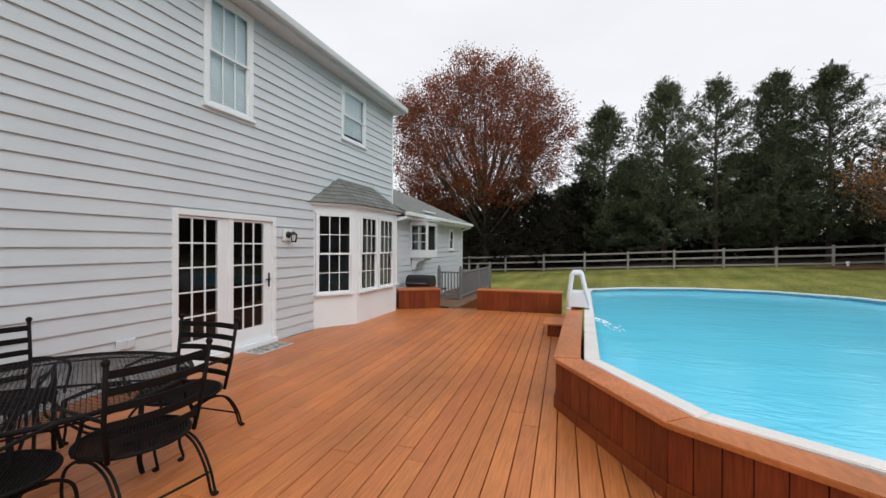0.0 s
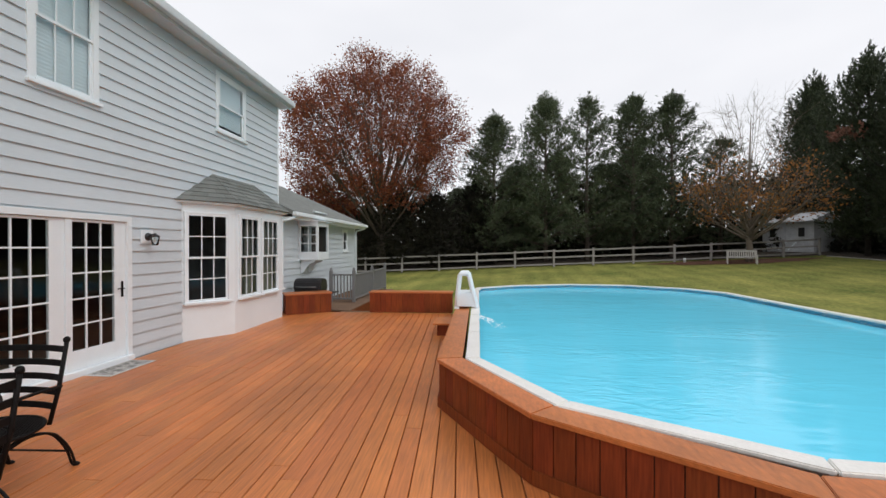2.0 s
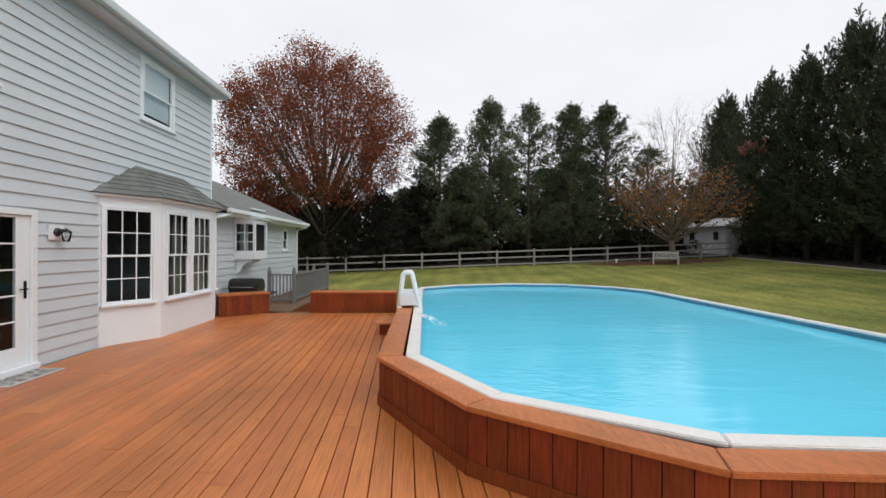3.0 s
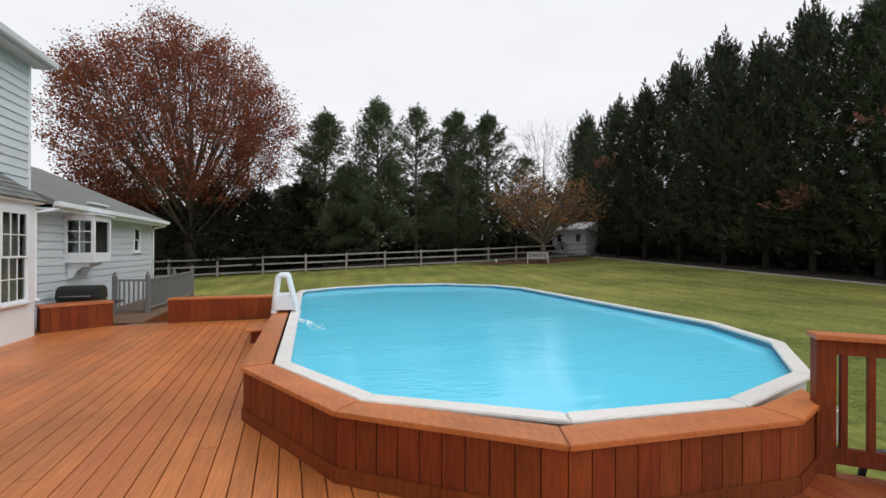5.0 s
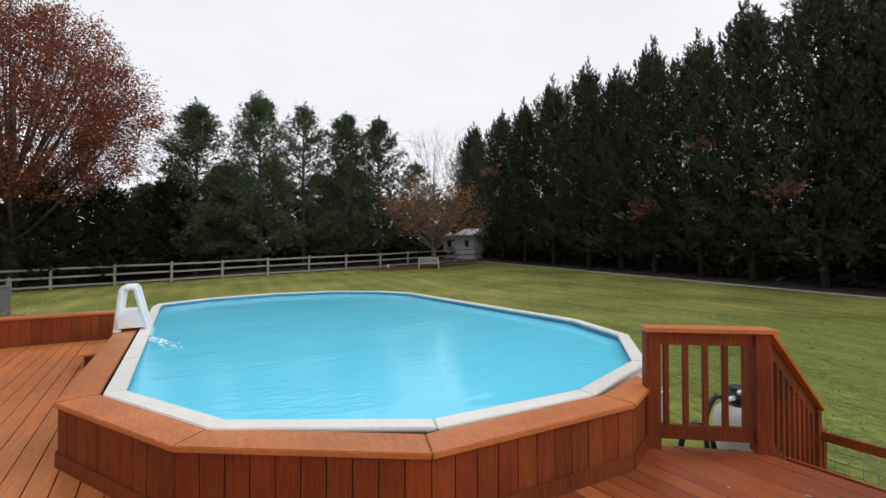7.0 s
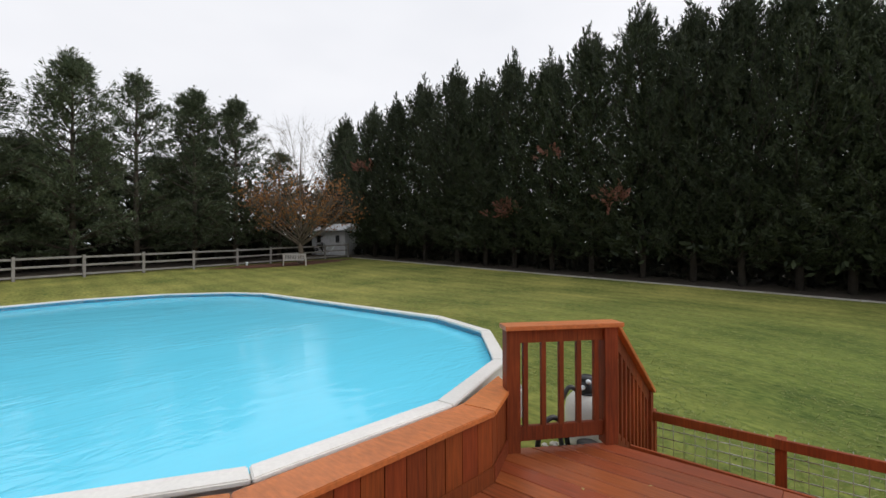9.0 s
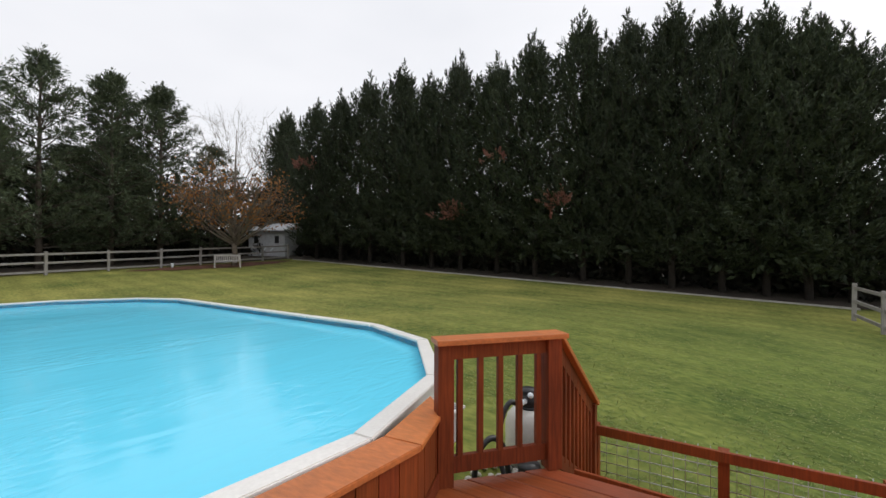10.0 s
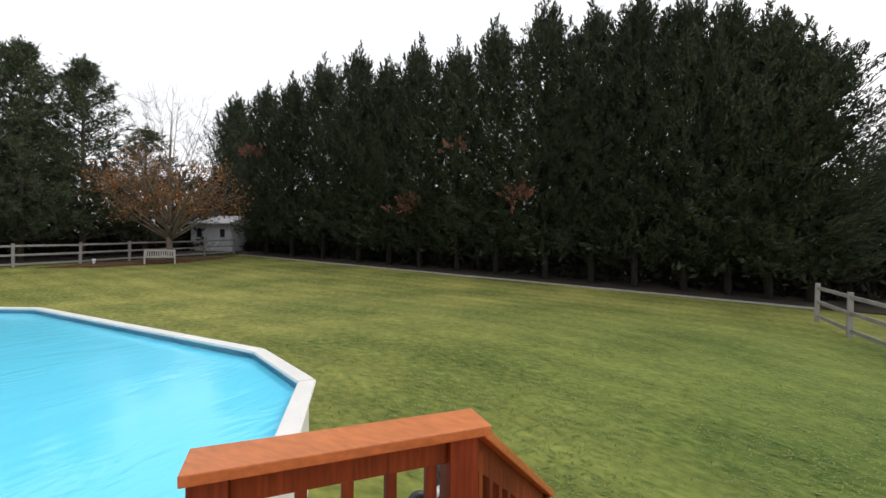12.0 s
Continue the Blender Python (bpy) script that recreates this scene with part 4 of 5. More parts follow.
part("branchwork", limb_mesh("branchwork", [([p - d * 1.5 + Vector((0, 0, -0.25)), p - d * 0.6, p + d * 0.15], [0.014, 0.009, 0.004]) for p, d in shell[:2000]], BARK), None, maple)
limbs, ends = crown_tree(8, 7.0, 4.0, 1.2, 0.18, 16, 6, 5, low=0.4)
wine = thing("red_tree", "low wine-red tree behind the wing", "tree", -8.5, 39.0, ground_z(-8.5, 39.0))
wine.scale = (1.2, 1.2, 1.0)
part("trunk", limb_mesh("trunk", limbs, BARK), None, wine)
part("crown", leaves_at("crown", ends, 40, 0.11, WINE_L, 2, 0.35), None, wine)
limbs, ends = crown_tree(11, 5.0, 4.0, 1.5, 0.17, 26, 7, 5, low=0.15, inner=0.3)
upper, tips_up = crown_tree(14, 9.7, 2.7, 4.2, 0.09, 18, 6, 5, low=0.3)
gold = thing("golden_tree", "half-bare tree with orange leaves on its lower boughs", "tree", 24.75, 31.9, ground_z(24.75, 31.9))
gold.scale = (1.22, 1.22, 1.26)
thin = [(p, [q * 0.8 for q in r]) if i else (p, r) for i, (p, r) in enumerate(limbs)] + [(p, [q * 0.42 for q in r]) if i else (p, r) for i, (p, r) in enumerate(upper)]
part("trunk", limb_mesh("trunk", thin, BARKP), None, gold)
part("crown", leaves_at("crown", ends, 12, 0.066, GOLD_L, 3, 0.30, lambda p, r: p.z > 2.2 and r < 0.34 + 0.8 * noise.noise(p * 0.9)), None, gold)

# undergrowth behind the fence and the cedars, near-black to hold the shade there
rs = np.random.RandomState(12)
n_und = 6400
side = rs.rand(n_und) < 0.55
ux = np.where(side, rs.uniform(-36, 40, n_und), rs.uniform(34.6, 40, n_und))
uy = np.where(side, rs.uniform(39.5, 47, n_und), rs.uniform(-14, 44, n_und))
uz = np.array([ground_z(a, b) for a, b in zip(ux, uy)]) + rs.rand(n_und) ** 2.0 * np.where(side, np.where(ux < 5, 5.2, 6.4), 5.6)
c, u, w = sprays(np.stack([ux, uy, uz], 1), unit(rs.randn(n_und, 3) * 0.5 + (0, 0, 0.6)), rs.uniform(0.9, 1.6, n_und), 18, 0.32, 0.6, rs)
tagged(new("undergrowth", quads_mesh("undergrowth", c, u, w, WOOD_L)), "tangled woodland undergrowth behind the garden, shade in its near-black colour", "undergrowth", kind="stuff")
# near-black bushes stand in for the maple's shaded lower boughs and an evergreen
(c, u, w), limbs = cedar_mesh(31, boughs=80, per=18)
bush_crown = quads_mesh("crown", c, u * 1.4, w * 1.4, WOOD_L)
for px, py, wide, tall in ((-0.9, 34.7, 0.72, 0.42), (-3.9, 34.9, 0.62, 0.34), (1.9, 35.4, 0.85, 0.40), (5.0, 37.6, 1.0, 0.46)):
    dk = thing("evergreen_bush", "dark bush for the evergreen and the maple's shaded lower boughs", "bush", px, py, ground_z(px, py), px * 40)
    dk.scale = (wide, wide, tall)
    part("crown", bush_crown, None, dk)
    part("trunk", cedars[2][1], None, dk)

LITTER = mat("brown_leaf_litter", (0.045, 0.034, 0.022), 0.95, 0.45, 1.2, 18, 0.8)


def litter(name, x0, x1, y0, y1, label):
    nx, ny = max(2, int((x1 - x0) / 1.5)), max(2, int((y1 - y0) / 1.5))
    v = [(x0 + (x1 - x0) * i / nx, y0 + (y1 - y0) * j / ny) for j in range(ny + 1) for i in range(nx + 1)]
    v = [(a, b, ground_z(a, b) + 0.05) for a, b in v]
    f = [(j * (nx + 1) + i, j * (nx + 1) + i + 1, (j + 1) * (nx + 1) + i + 1, (j + 1) * (nx + 1) + i) for j in range(ny) for i in range(nx)]
    tagged(new(name, mesh_of(name, v, f, LITTER, True)), label, "leaf litter", kind="structure")


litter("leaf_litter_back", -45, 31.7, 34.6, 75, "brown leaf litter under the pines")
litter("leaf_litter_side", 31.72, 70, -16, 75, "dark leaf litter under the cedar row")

MULCH = mat("red_brown_mulch", (0.13, 0.055, 0.03), 0.95, 0.45, 2, 20, 0.8)
v, f = [(24.2, 32.3, ground_z(24.2, 32.3) + 0.04)], []
for i in range(36):
    a = 2 * math.pi * i / 36
    q = 1 + 0.12 * math.sin(3 * a) + 0.08 * math.sin(7 * a)
    mx, my = 24.2 + 5.6 * q * math.cos(a), 32.3 + 1.5 * q * math.sin(a)
    v.append((mx, my, ground_z(mx, my) + 0.035))
    f.append((0, 1 + i, 1 + (i + 1) % 36))
tagged(new("mulch_bed", mesh_of("mulch_bed", v, f, MULCH, True)), "red-brown bed of fallen leaves under the golden tree", "mulch", kind="structure")

# grass blades on the nearer lawn
rs = np.random.RandomState(77)
n_gr = 80000
gx = 10.4 + rs.rand(n_gr) ** 1.7 * 13
gy = rs.uniform(-7, 12, n_gr)
ok = ~((gx < 12.05) & (gy > 2.3))
gx, gy = gx[ok], gy[ok]
gz = np.array([ground_z(a, b) for a, b in zip(gx, gy)])
tilt = unit(rs.randn(len(gx), 3) * (1, 1, 0.12) + (0, 0, 0.15))
hgt = rs.uniform(0.025, 0.055, (len(gx), 1))
GRASS_L = leaf_mat("grass_blades", [(0.12, 0.19, 0.042), (0.18, 0.245, 0.062), (0.31, 0.31, 0.115)], 0.8, 0.3)
tagged(new("grass", quads_mesh("grass", np.stack([gx, gy, gz + 0.014], 1), tilt * hgt, unit(np.cross(tilt, (0, 0, 1.0) + rs.randn(len(gx), 3) * 0.2)) * 0.006, GRASS_L)), "short green grass blades of the lawn", "grass", kind="stuff")

# ---- rail fence, edging, shed, garden bench ----
def fence_run(points, spacing, group, label):
    pts = [Vector(p) for p in points]
    marks = []
    for a, b in zip(pts, pts[1:]):
        m = max(1, round((b - a).length / spacing))
        marks += [a.lerp(b, i / m) for i in range(m)]
    marks.append(pts[-1])
    f = thing("rail_fence", label, "fence", group=group)
    rd = random.Random(2)
    for p in marks:
        g = ground_z(p.x, p.y)
        ob = part("post", boxed(-0.07, 0.07, -0.07, 0.07, g - 0.3, g + 1.38 + rd.uniform(-0.03, 0.03), bevel=0.012), FENCEW, f)
        ob.location = (p.x, p.y, 0)
        ob.rotation_euler = (rd.uniform(-0.02, 0.02), rd.uniform(-0.02, 0.02), rd.uniform(-0.2, 0.2))
    for a, b in zip(marks, marks[1:]):
        for h in (1.30, 0.80, 0.27):
            za, zb = ground_z(a.x, a.y) + h + rd.uniform(-0.02, 0.02), ground_z(b.x, b.y) + h + rd.uniform(-0.02, 0.02)
            part("rail", bar((a.x, a.y - 0.0, za), (b.x, b.y - 0.0, zb), 0.05, 0.125, 0.012), FENCEW, f)


fence_run([(-28.1, 36.0), (-3.81, 33.8), (20.43, 33.7), (31.75, 34.9)], 3.03, "rail fences", "weathered grey three-rail wooden fence across the lawn's end")
fence_run([(28.3, -3.5), (26.0, -3.75), (23.7, -4.1), (12.2, -7.0)], 2.35, "rail fences", "weathered grey rail fence beside the cedar row")
EDGE = mat("weathered_edging_timber", (0.34, 0.33, 0.31), 0.9, 0.2, 3, 40, 0.4)
ed = thing("lawn_edging", "pale timber edging along the foot of the cedars", "edging")
for i in range(13):
    ya, yb = 34.0 - i * 2.95, 34.0 - (i + 1) * 2.95
    part("timber", bar((31.6, ya, ground_z(31.6, ya) + 0.08), (31.6, yb + 0.02, ground_z(31.6, yb) + 0.08), 0.08, 0.2, 0.01), EDGE, ed)


def shed():
    s = thing("garden_shed", "small weathered grey wooden shed with double door", "shed", 32.1, 38.8, ground_z(32.1, 38.8), -63)
    SW_ = mat("silvered_shed_boards", (0.54, 0.55, 0.57), 0.9, 0.2, 3, 30, 0.3, stretch=(4, 4, 0.5))
    w, d, h = 3.9, 4.4, 2.75
    part("wall", boxed(-w / 2, w / 2, 0, d, -0.2, h), SW_, s)
    for i in range(18):
        x0 = -w / 2 + w * i / 18
        part("board", boxed(x0 + 0.006, x0 + w / 18 - 0.006, -0.02, -0.001, 0, h), SW_, s)
    part("roof", mesh_of("roof", [(-w / 2 - 0.2, -0.55, h - 0.1), (w / 2 + 0.2, -0.55, h - 0.1), (w / 2 + 0.2, d / 2, h + 0.75), (-w / 2 - 0.2, d / 2, h + 0.75), (w / 2 + 0.2, d + 0.3, h - 0.1), (-w / 2 - 0.2, d + 0.3, h - 0.1)]
        + [(-w / 2 - 0.2, -0.55, h - 0.18), (w / 2 + 0.2, -0.55, h - 0.18), (w / 2 + 0.2, d + 0.3, h - 0.18), (-w / 2 - 0.2, d + 0.3, h - 0.18)],
        [(0, 1, 2, 3), (3, 2, 4, 5), (6, 9, 8, 7), (0, 6, 7, 1), (1, 7, 8, 4, 2), (0, 3, 5, 9, 6)], SW_), None, s)
    for x0 in (-1.35, 0.85):
        win = part("window", boxed(x0, x0 + 0.45, -0.035, -0.021, 1.35, 2.1), BLACKP, s)
        fr = boxed(x0 - 0.06, x0, -0.045, -0.02, 1.29, 2.16)
        box(fr, x0 + 0.45, x0 + 0.51, -0.045, -0.02, 1.29, 2.16)
        box(fr, x0, x0 + 0.45, -0.045, -0.02, 1.29, 1.35)
        box(fr, x0, x0 + 0.45, -0.045, -0.02, 2.1, 2.16)
        part("frame", fr, SW_, win)
    for x0 in (-0.75, 0.02):
        dr = part("door", boxed(x0, x0 + 0.72, -0.045, -0.022, 0.05, 1.9, bevel=0.006), SW_, s)
        part("brace", bar((x0 + 0.05, -0.055, 0.25), (x0 + 0.67, -0.055, 0.95), 0.02, 0.09, 0.003), WHITE, dr)


shed()


BENCHW = mat("pale_weathered_bench_wood", (0.46, 0.44, 0.41), 0.9, 0.2, 4, 30, 0.2, stretch=(1, 5, 5))


def garden_bench():
    b = thing("garden_bench", "weathered grey wooden bench on the lawn", "bench", 23.67, 30.9, ground_z(23.67, 30.9), -27)
    b.scale = (1.26, 1.15, 0.97)
    for x0 in (-0.66, 0.66):
        part("leg", boxed(x0 - 0.035, x0 + 0.035, -0.3, -0.23, 0, 0.62, bevel=0.008), BENCHW, b)
        part("leg", boxed(x0 - 0.035, x0 + 0.035, 0.2, 0.27, 0, 0.95, bevel=0.008), BENCHW, b)
        part("armrest", boxed(x0 - 0.045, x0 + 0.045, -0.34, 0.27, 0.62, 0.66, bevel=0.01), BENCHW, b)
    for i in range(4):
        part("seat_slat", boxed(-0.66, 0.66, -0.29 + i * 0.125, -0.18 + i * 0.125, 0.41, 0.44, bevel=0.006), BENCHW, b)
    part("top_rail", boxed(-0.66, 0.66, 0.205, 0.255, 0.86, 0.98, bevel=0.01), BENCHW, b)
    part("lower_rail", boxed(-0.66, 0.66, 0.21, 0.25, 0.47, 0.54, bevel=0.008), BENCHW, b)
    for i in range(13):
        x0 = -0.6 + i * 0.1
        part("back_slat", boxed(x0 - 0.025, x0 + 0.025, 0.22, 0.24, 0.54, 0.86), BENCHW, b)


garden_bench()
pot = tagged(part("flower_pot", tube([(20.95, 33.2, ground_z(20.95, 33.2) + z * 1.3) for z in (0.0, 0.12, 0.24, 0.27)], [0.07, 0.085, 0.10, 0.105], 14, WHITE, "flower_pot")), "white flower pot by the rail fence", "pot")

# ---- stair rail, stairs and low fence at the deck's edge ----
def post(parent, x, y, z0, z1, turn=0, w=0.09):
    ob = part("post", boxed(-w / 2, w / 2, -w / 2, w / 2, z0, z1, bevel=0.005), PANEL, parent)
    ob.location, ob.rotation_euler = (x, y, 0), (0, 0, radians(turn))
    return ob


rail = thing("deck_railing", "red-brown stained wooden deck railing with square balusters", "railing")
A, B = Vector((9.38, 2.39, 0)), Vector((10.06, 1.82, 0))
rt = math.degrees(math.atan2(B.y - A.y, B.x - A.x))
post(rail, A.x, A.y, -0.3, 1.02, rt, 0.12)
post(rail, B.x, B.y, 0.0, 1.02, rt, 0.12)
e = (B - A).normalized()
part("cap_rail", bar(A - e * 0.075 + Vector((0, 0, 1.063)), B + e * 0.10 + Vector((0, 0, 1.063)), 0.19, 0.04, 0.006), DECK_X, rail)
part("top_rail", bar(A + e * 0.061 + Vector((0, 0, 1.02)), B - e * 0.061 + Vector((0, 0, 1.02)), 0.04, 0.115), PANEL, rail)
part("bottom_rail", bar(A + e * 0.061 + Vector((0, 0, 0.20)), B - e * 0.061 + Vector((0, 0, 0.20)), 0.04, 0.125), PANEL, rail)
for i in range(5):
    p = A.lerp(B, (i + 0.75) / 5.5)
    ob = part("baluster", boxed(-0.021, 0.021, -0.021, 0.021, 0.195, 0.91, bevel=0.003), PANEL, rail)
    ob.location, ob.rotation_euler = (p.x, p.y, 0), (0, 0, radians(rt))

srail = thing("stair_railing", "sloping red-brown stained wooden stair railing", "railing")
S0, S1 = Vector((10.11, 1.80, 1.045)), Vector((11.33, 1.81, 0.15))
part("cap_rail", bar(S0, S1, 0.14, 0.04, 0.006), DECK_X, srail)
part("top_rail", bar(S0 + Vector((0.02, 0, -0.06)), S1 + Vector((-0.06, 0, -0.015)), 0.04, 0.115), PANEL, srail)
post(srail, 11.27, 1.81, -0.95, 0.145)
for i in range(9):
    p = S0.lerp(S1, (i + 0.7) / 10)
    bottom = -0.02 - 0.7 * max(0, (p.x - 10.15) / 1.1)
    ob = part("baluster", boxed(-0.021, 0.021, -0.021, 0.021, bottom + 0.06, p.z - 0.10, bevel=0.003), PANEL, srail)
    ob.location = (p.x, p.y, 0)
part("bottom_rail", bar((10.12, 1.805, 0.10), (11.22, 1.81, -0.60), 0.04, 0.10), PANEL, srail)

stairs = thing("deck_stairs", "red-brown stained wooden steps down to the lawn", "stairs", kind="structure")
for i in range(4):
    zt = -0.19 * (i + 1)
    xa = 10.16 + i * 0.27
    for k in range(2):
        part("tread", boxed(xa + k * 0.14, xa + k * 0.14 + 0.134, -1.6, 1.66, zt - 0.038, zt, bevel=0.004), DECK, stairs)
    part("riser", boxed(xa - 0.02, xa - 0.002, -1.6, 1.66, zt - 0.02, zt + 0.15), PANEL, stairs)
part("edge_board", boxed(10.125, 10.15, -5, 1.66, -0.24, -0.004, bevel=0.003), PANEL, stairs)

low = thing("low_fence", "low red-brown wooden fence strung with wire mesh", "fence")
WIRE = mat("galvanised_wire", (0.5, 0.5, 0.5), 0.4, 0.1, 5, 50, 0, metal=0.8)
LP = [Vector((11.37, 1.80, -0.085)), Vector((11.44, 0.68, -0.10)), Vector((11.51, -0.42, -0.105)), Vector((11.58, -1.5, -0.11)), Vector((11.65, -2.6, -0.11))]
for p in LP:
    post(low, p.x, p.y, -1.3, p.z - 0.002)
for a, b in zip(LP, LP[1:]):
    part("top_rail", bar(a + Vector((-0.065, 0, -0.0)), b + Vector((-0.065, 0, -0.0)), 0.04, 0.095), PANEL, low)
    for k in range(6):
        z = -0.20 - k * 0.10
        part("wire", tube([(a.x + 0.05, a.y, z), (b.x + 0.05, b.y, z)], 0.005, 4, WIRE, "wire"), None, low)
    for k in range(1, 11):
        q = a.lerp(b, k / 11)
        part("wire", tube([(q.x + 0.052, q.y, -0.12), (q.x + 0.052, q.y, -0.78)], 0.0032, 4, WIRE, "wire"), None, low)

# ---- pool filter, pump and hoses on the grass ----
def lathe(profile, sides, material, name, smooth=True):
    v, f = [], []
    for r, z in profile:
        for k in range(sides):
            a = 2 * math.pi * k / sides
            v.append((r * math.cos(a), r * math.sin(a), z))
    for i in range(len(profile) - 1):
        for k in range(sides):
            f.append((i * sides + k, i * sides + (k + 1) % sides, (i + 1) * sides + (k + 1) % sides, (i + 1) * sides + k))
    f.append(tuple(range(sides))[::-1])
    f.append(tuple(range((len(profile) - 1) * sides, len(profile) * sides)))
    return mesh_of(name, v, f, material, smooth)


TANK = mat("off_white_tank_plastic", (0.62, 0.61, 0.57), 0.4, 0.08, 4, 40, 0.05)
fx, fy = 11.19, 2.46
fz = ground_z(fx, fy)
filt = thing("pool_filter", "off-white sand filter tank with black valve head", "pool filter", fx, fy, fz)
filt.scale = (0.9, 0.9, 0.8)
part("tank", lathe([(0.20, 0.0), (0.27, 0.04), (0.285, 0.15), (0.285, 0.52), (0.26, 0.66), (0.19, 0.75), (0.09, 0.79)], 26, TANK, "tank"), None, filt)
part("base", lathe([(0.24, -0.05), (0.25, 0.0), (0.24, 0.05)], 20, BLACKP, "base"), None, filt)
hd = part("valve_head", lathe([(0.12, 0.77), (0.135, 0.80), (0.135, 0.90), (0.10, 0.93), (0.10, 0.98), (0.125, 1.0), (0.06, 1.03)], 18, BLACKP, "valve_head"), None, filt)
part("gauge", tube([(-0.10, -0.06, 0.97), (-0.17, -0.09, 0.99)], 0.035, 12, WHITE, "gauge"), None, hd)
part("clamp", lathe([(0.14, 0.76), (0.15, 0.78), (0.14, 0.80)], 18, BLACKP, "clamp"), None, filt)
part("pipe", tube([(-0.12, 0.0, 0.88), (-0.27, 0.02, 0.88)], 0.035, 10, WHITE, "pipe"), None, filt)


def hose(pts, name="hose"):
    out = []
    for i in range(len(pts) - 1):
        p0, p1, p2, p3 = (Vector(pts[max(0, min(len(pts) - 1, j))]) for j in (i - 1, i, i + 1, i + 2))
        for k in range(6):
            t = k / 6
            out.append(0.5 * ((2 * p1) + (p2 - p0) * t + (2 * p0 - 5 * p1 + 4 * p2 - p3) * t * t + (3 * p1 - p0 - 3 * p2 + p3) * t ** 3))
    out.append(Vector(pts[-1]))
    return tube(out, 0.028, 8, BLACKP, name)


tagged(part("hose", hose([(fx - 0.24, fy + 0.02, fz + 0.70), (fx - 0.34, fy + 0.08, fz + 0.74), (fx - 0.46, fy + 0.12, fz + 0.55), (fx - 0.50, fy + 0.1, fz + 0.2), (fx - 0.56, fy + 0.0, fz + 0.04)])), "black ribbed pool hose on the filter", "hose")
tagged(part("hose", hose([(fx - 0.62, fy - 0.05, fz + 0.05), (fx - 0.70, fy - 0.04, fz + 0.42), (fx - 0.86, fy + 0.02, fz + 0.58), (fx - 1.02, fy + 0.08, fz + 0.46), (fx - 1.08, fy + 0.1, fz + 0.08)])), "black pool hose looping to the skimmer", "hose")
pmp = thing("pool_pump", "black pool pump on the grass", "pump", fx - 0.55, fy - 0.22, fz)
part("motor", tube([(-0.18, 0, 0.14), (0.16, 0, 0.14)], 0.085, 14, BLACKP, "motor"), None, pmp)
part("strainer", lathe([(0.09, 0.0), (0.10, 0.03), (0.10, 0.24), (0.11, 0.25), (0.11, 0.28)], 16, BLACKP, "strainer"), None, pmp)
part("foot", boxed(-0.2, 0.2, -0.1, 0.1, -0.02, 0.03, bevel=0.006), BLACKP, pmp)
skm = thing("skimmer_box", "off-white skimmer box on the pool wall", "skimmer", 9.98, 2.70, 0)
part("body", boxed(-0.10, 0.10, -0.06, 0.12, 0.02, 0.28, bevel=0.02), TANK, skm)
part("lid", boxed(-0.115, 0.115, -0.075, 0.12, 0.28, 0.31, bevel=0.01), RIM, skm)
grille = part("grille", boxed(-0.085, 0.085, -0.05, 0.09, 0.309, 0.314, bevel=0.002), BLACKP, skm, "dark slotted grille")
for i in range(5):
    part("slat", boxed(-0.085, 0.085, -0.04 + i * 0.027, -0.032 + i * 0.027, 0.313, 0.318), TANK, grille)

# ---- pool ladder, step ----
def pool_ladder():
    l = thing("pool_ladder", "white resin a-frame pool ladder over the bench", "ladder")
    near, far_side = 8.40, 8.93
    line = [(4.968, 0.53), (4.99, 0.80), (5.036, 1.175), (5.052, 1.20), (5.195, 1.20), (5.212, 1.175), (5.30, 0.80), (5.40, 0.43), (5.49, 0.0), (5.60, -0.6)]
    for yy in (near, far_side):
        v, f = [], []
        tube_into(v, f, [(x_, yy, z_) for x_, z_ in line], [0.040] * len(line), 10)
        part("side_rail", mesh_of("side_rail", v, f, WHITE, True), None, l)
        part("foot", boxed(4.93, 5.03, yy - 0.055, yy + 0.055, 0.523, 0.55, bevel=0.006), WHITE, l)
    for x0, x1, z in ((4.98, 5.34, 0.62), (4.99, 5.31, 0.73), (5.0, 5.28, 0.84), (5.36, 5.48, 0.30), (5.42, 5.54, 0.02)):
        part("tread", boxed(x0, x1, near, far_side, z - 0.05, z, bevel=0.012), WHITE, l)
    part("side_panel", boxed(4.985, 5.35, near - 0.028, near - 0.006, 0.57, 0.80, bevel=0.006), WHITE, l)
    for x_ in (5.06, 5.19):
        part("top_bar", tube([(x_, near, 1.20), (x_, far_side, 1.20)], 0.026, 8, WHITE, "top_bar"), None, l)


pool_ladder()

# foam where the return jet breaks the surface beside the ladder
FOAM = mat("white_water_foam", (0.78, 0.88, 0.92), 0.3, 0.1, 8, 60, 0.2)
rs = np.random.RandomState(61)
v, f = [], []
for i in range(110):
    t = rs.rand() ** 1.3
    cx, cy = 5.42 + 0.38 * t + rs.randn() * 0.035 * (1 + t), 8.12 - 1.15 * t + rs.randn() * 0.05
    r = rs.uniform(0.005, 0.018) * (1.2 - 0.7 * t)
    base = len(v)
    v += [(cx + r * 1.5 * math.cos(k * 1.0472), cy + r * math.sin(k * 1.0472), 0.4345) for k in range(6)] + [(cx, cy, 0.4365 + r * 0.7)]
    f += [(base + k, base + (k + 1) % 6, base + 6) for k in range(6)]
tagged(new("water_foam", mesh_of("water_foam", v, f, FOAM, True)), "white bubbling foam on the pool water", "foam", kind="stuff")
stp = thing("bench_step", "small stained wooden step against the bench", "step")
part("tread", boxed(4.52, 4.975, 8.28, 9.05, 0.215, 0.25, bevel=0.005), DECK_X, stp)
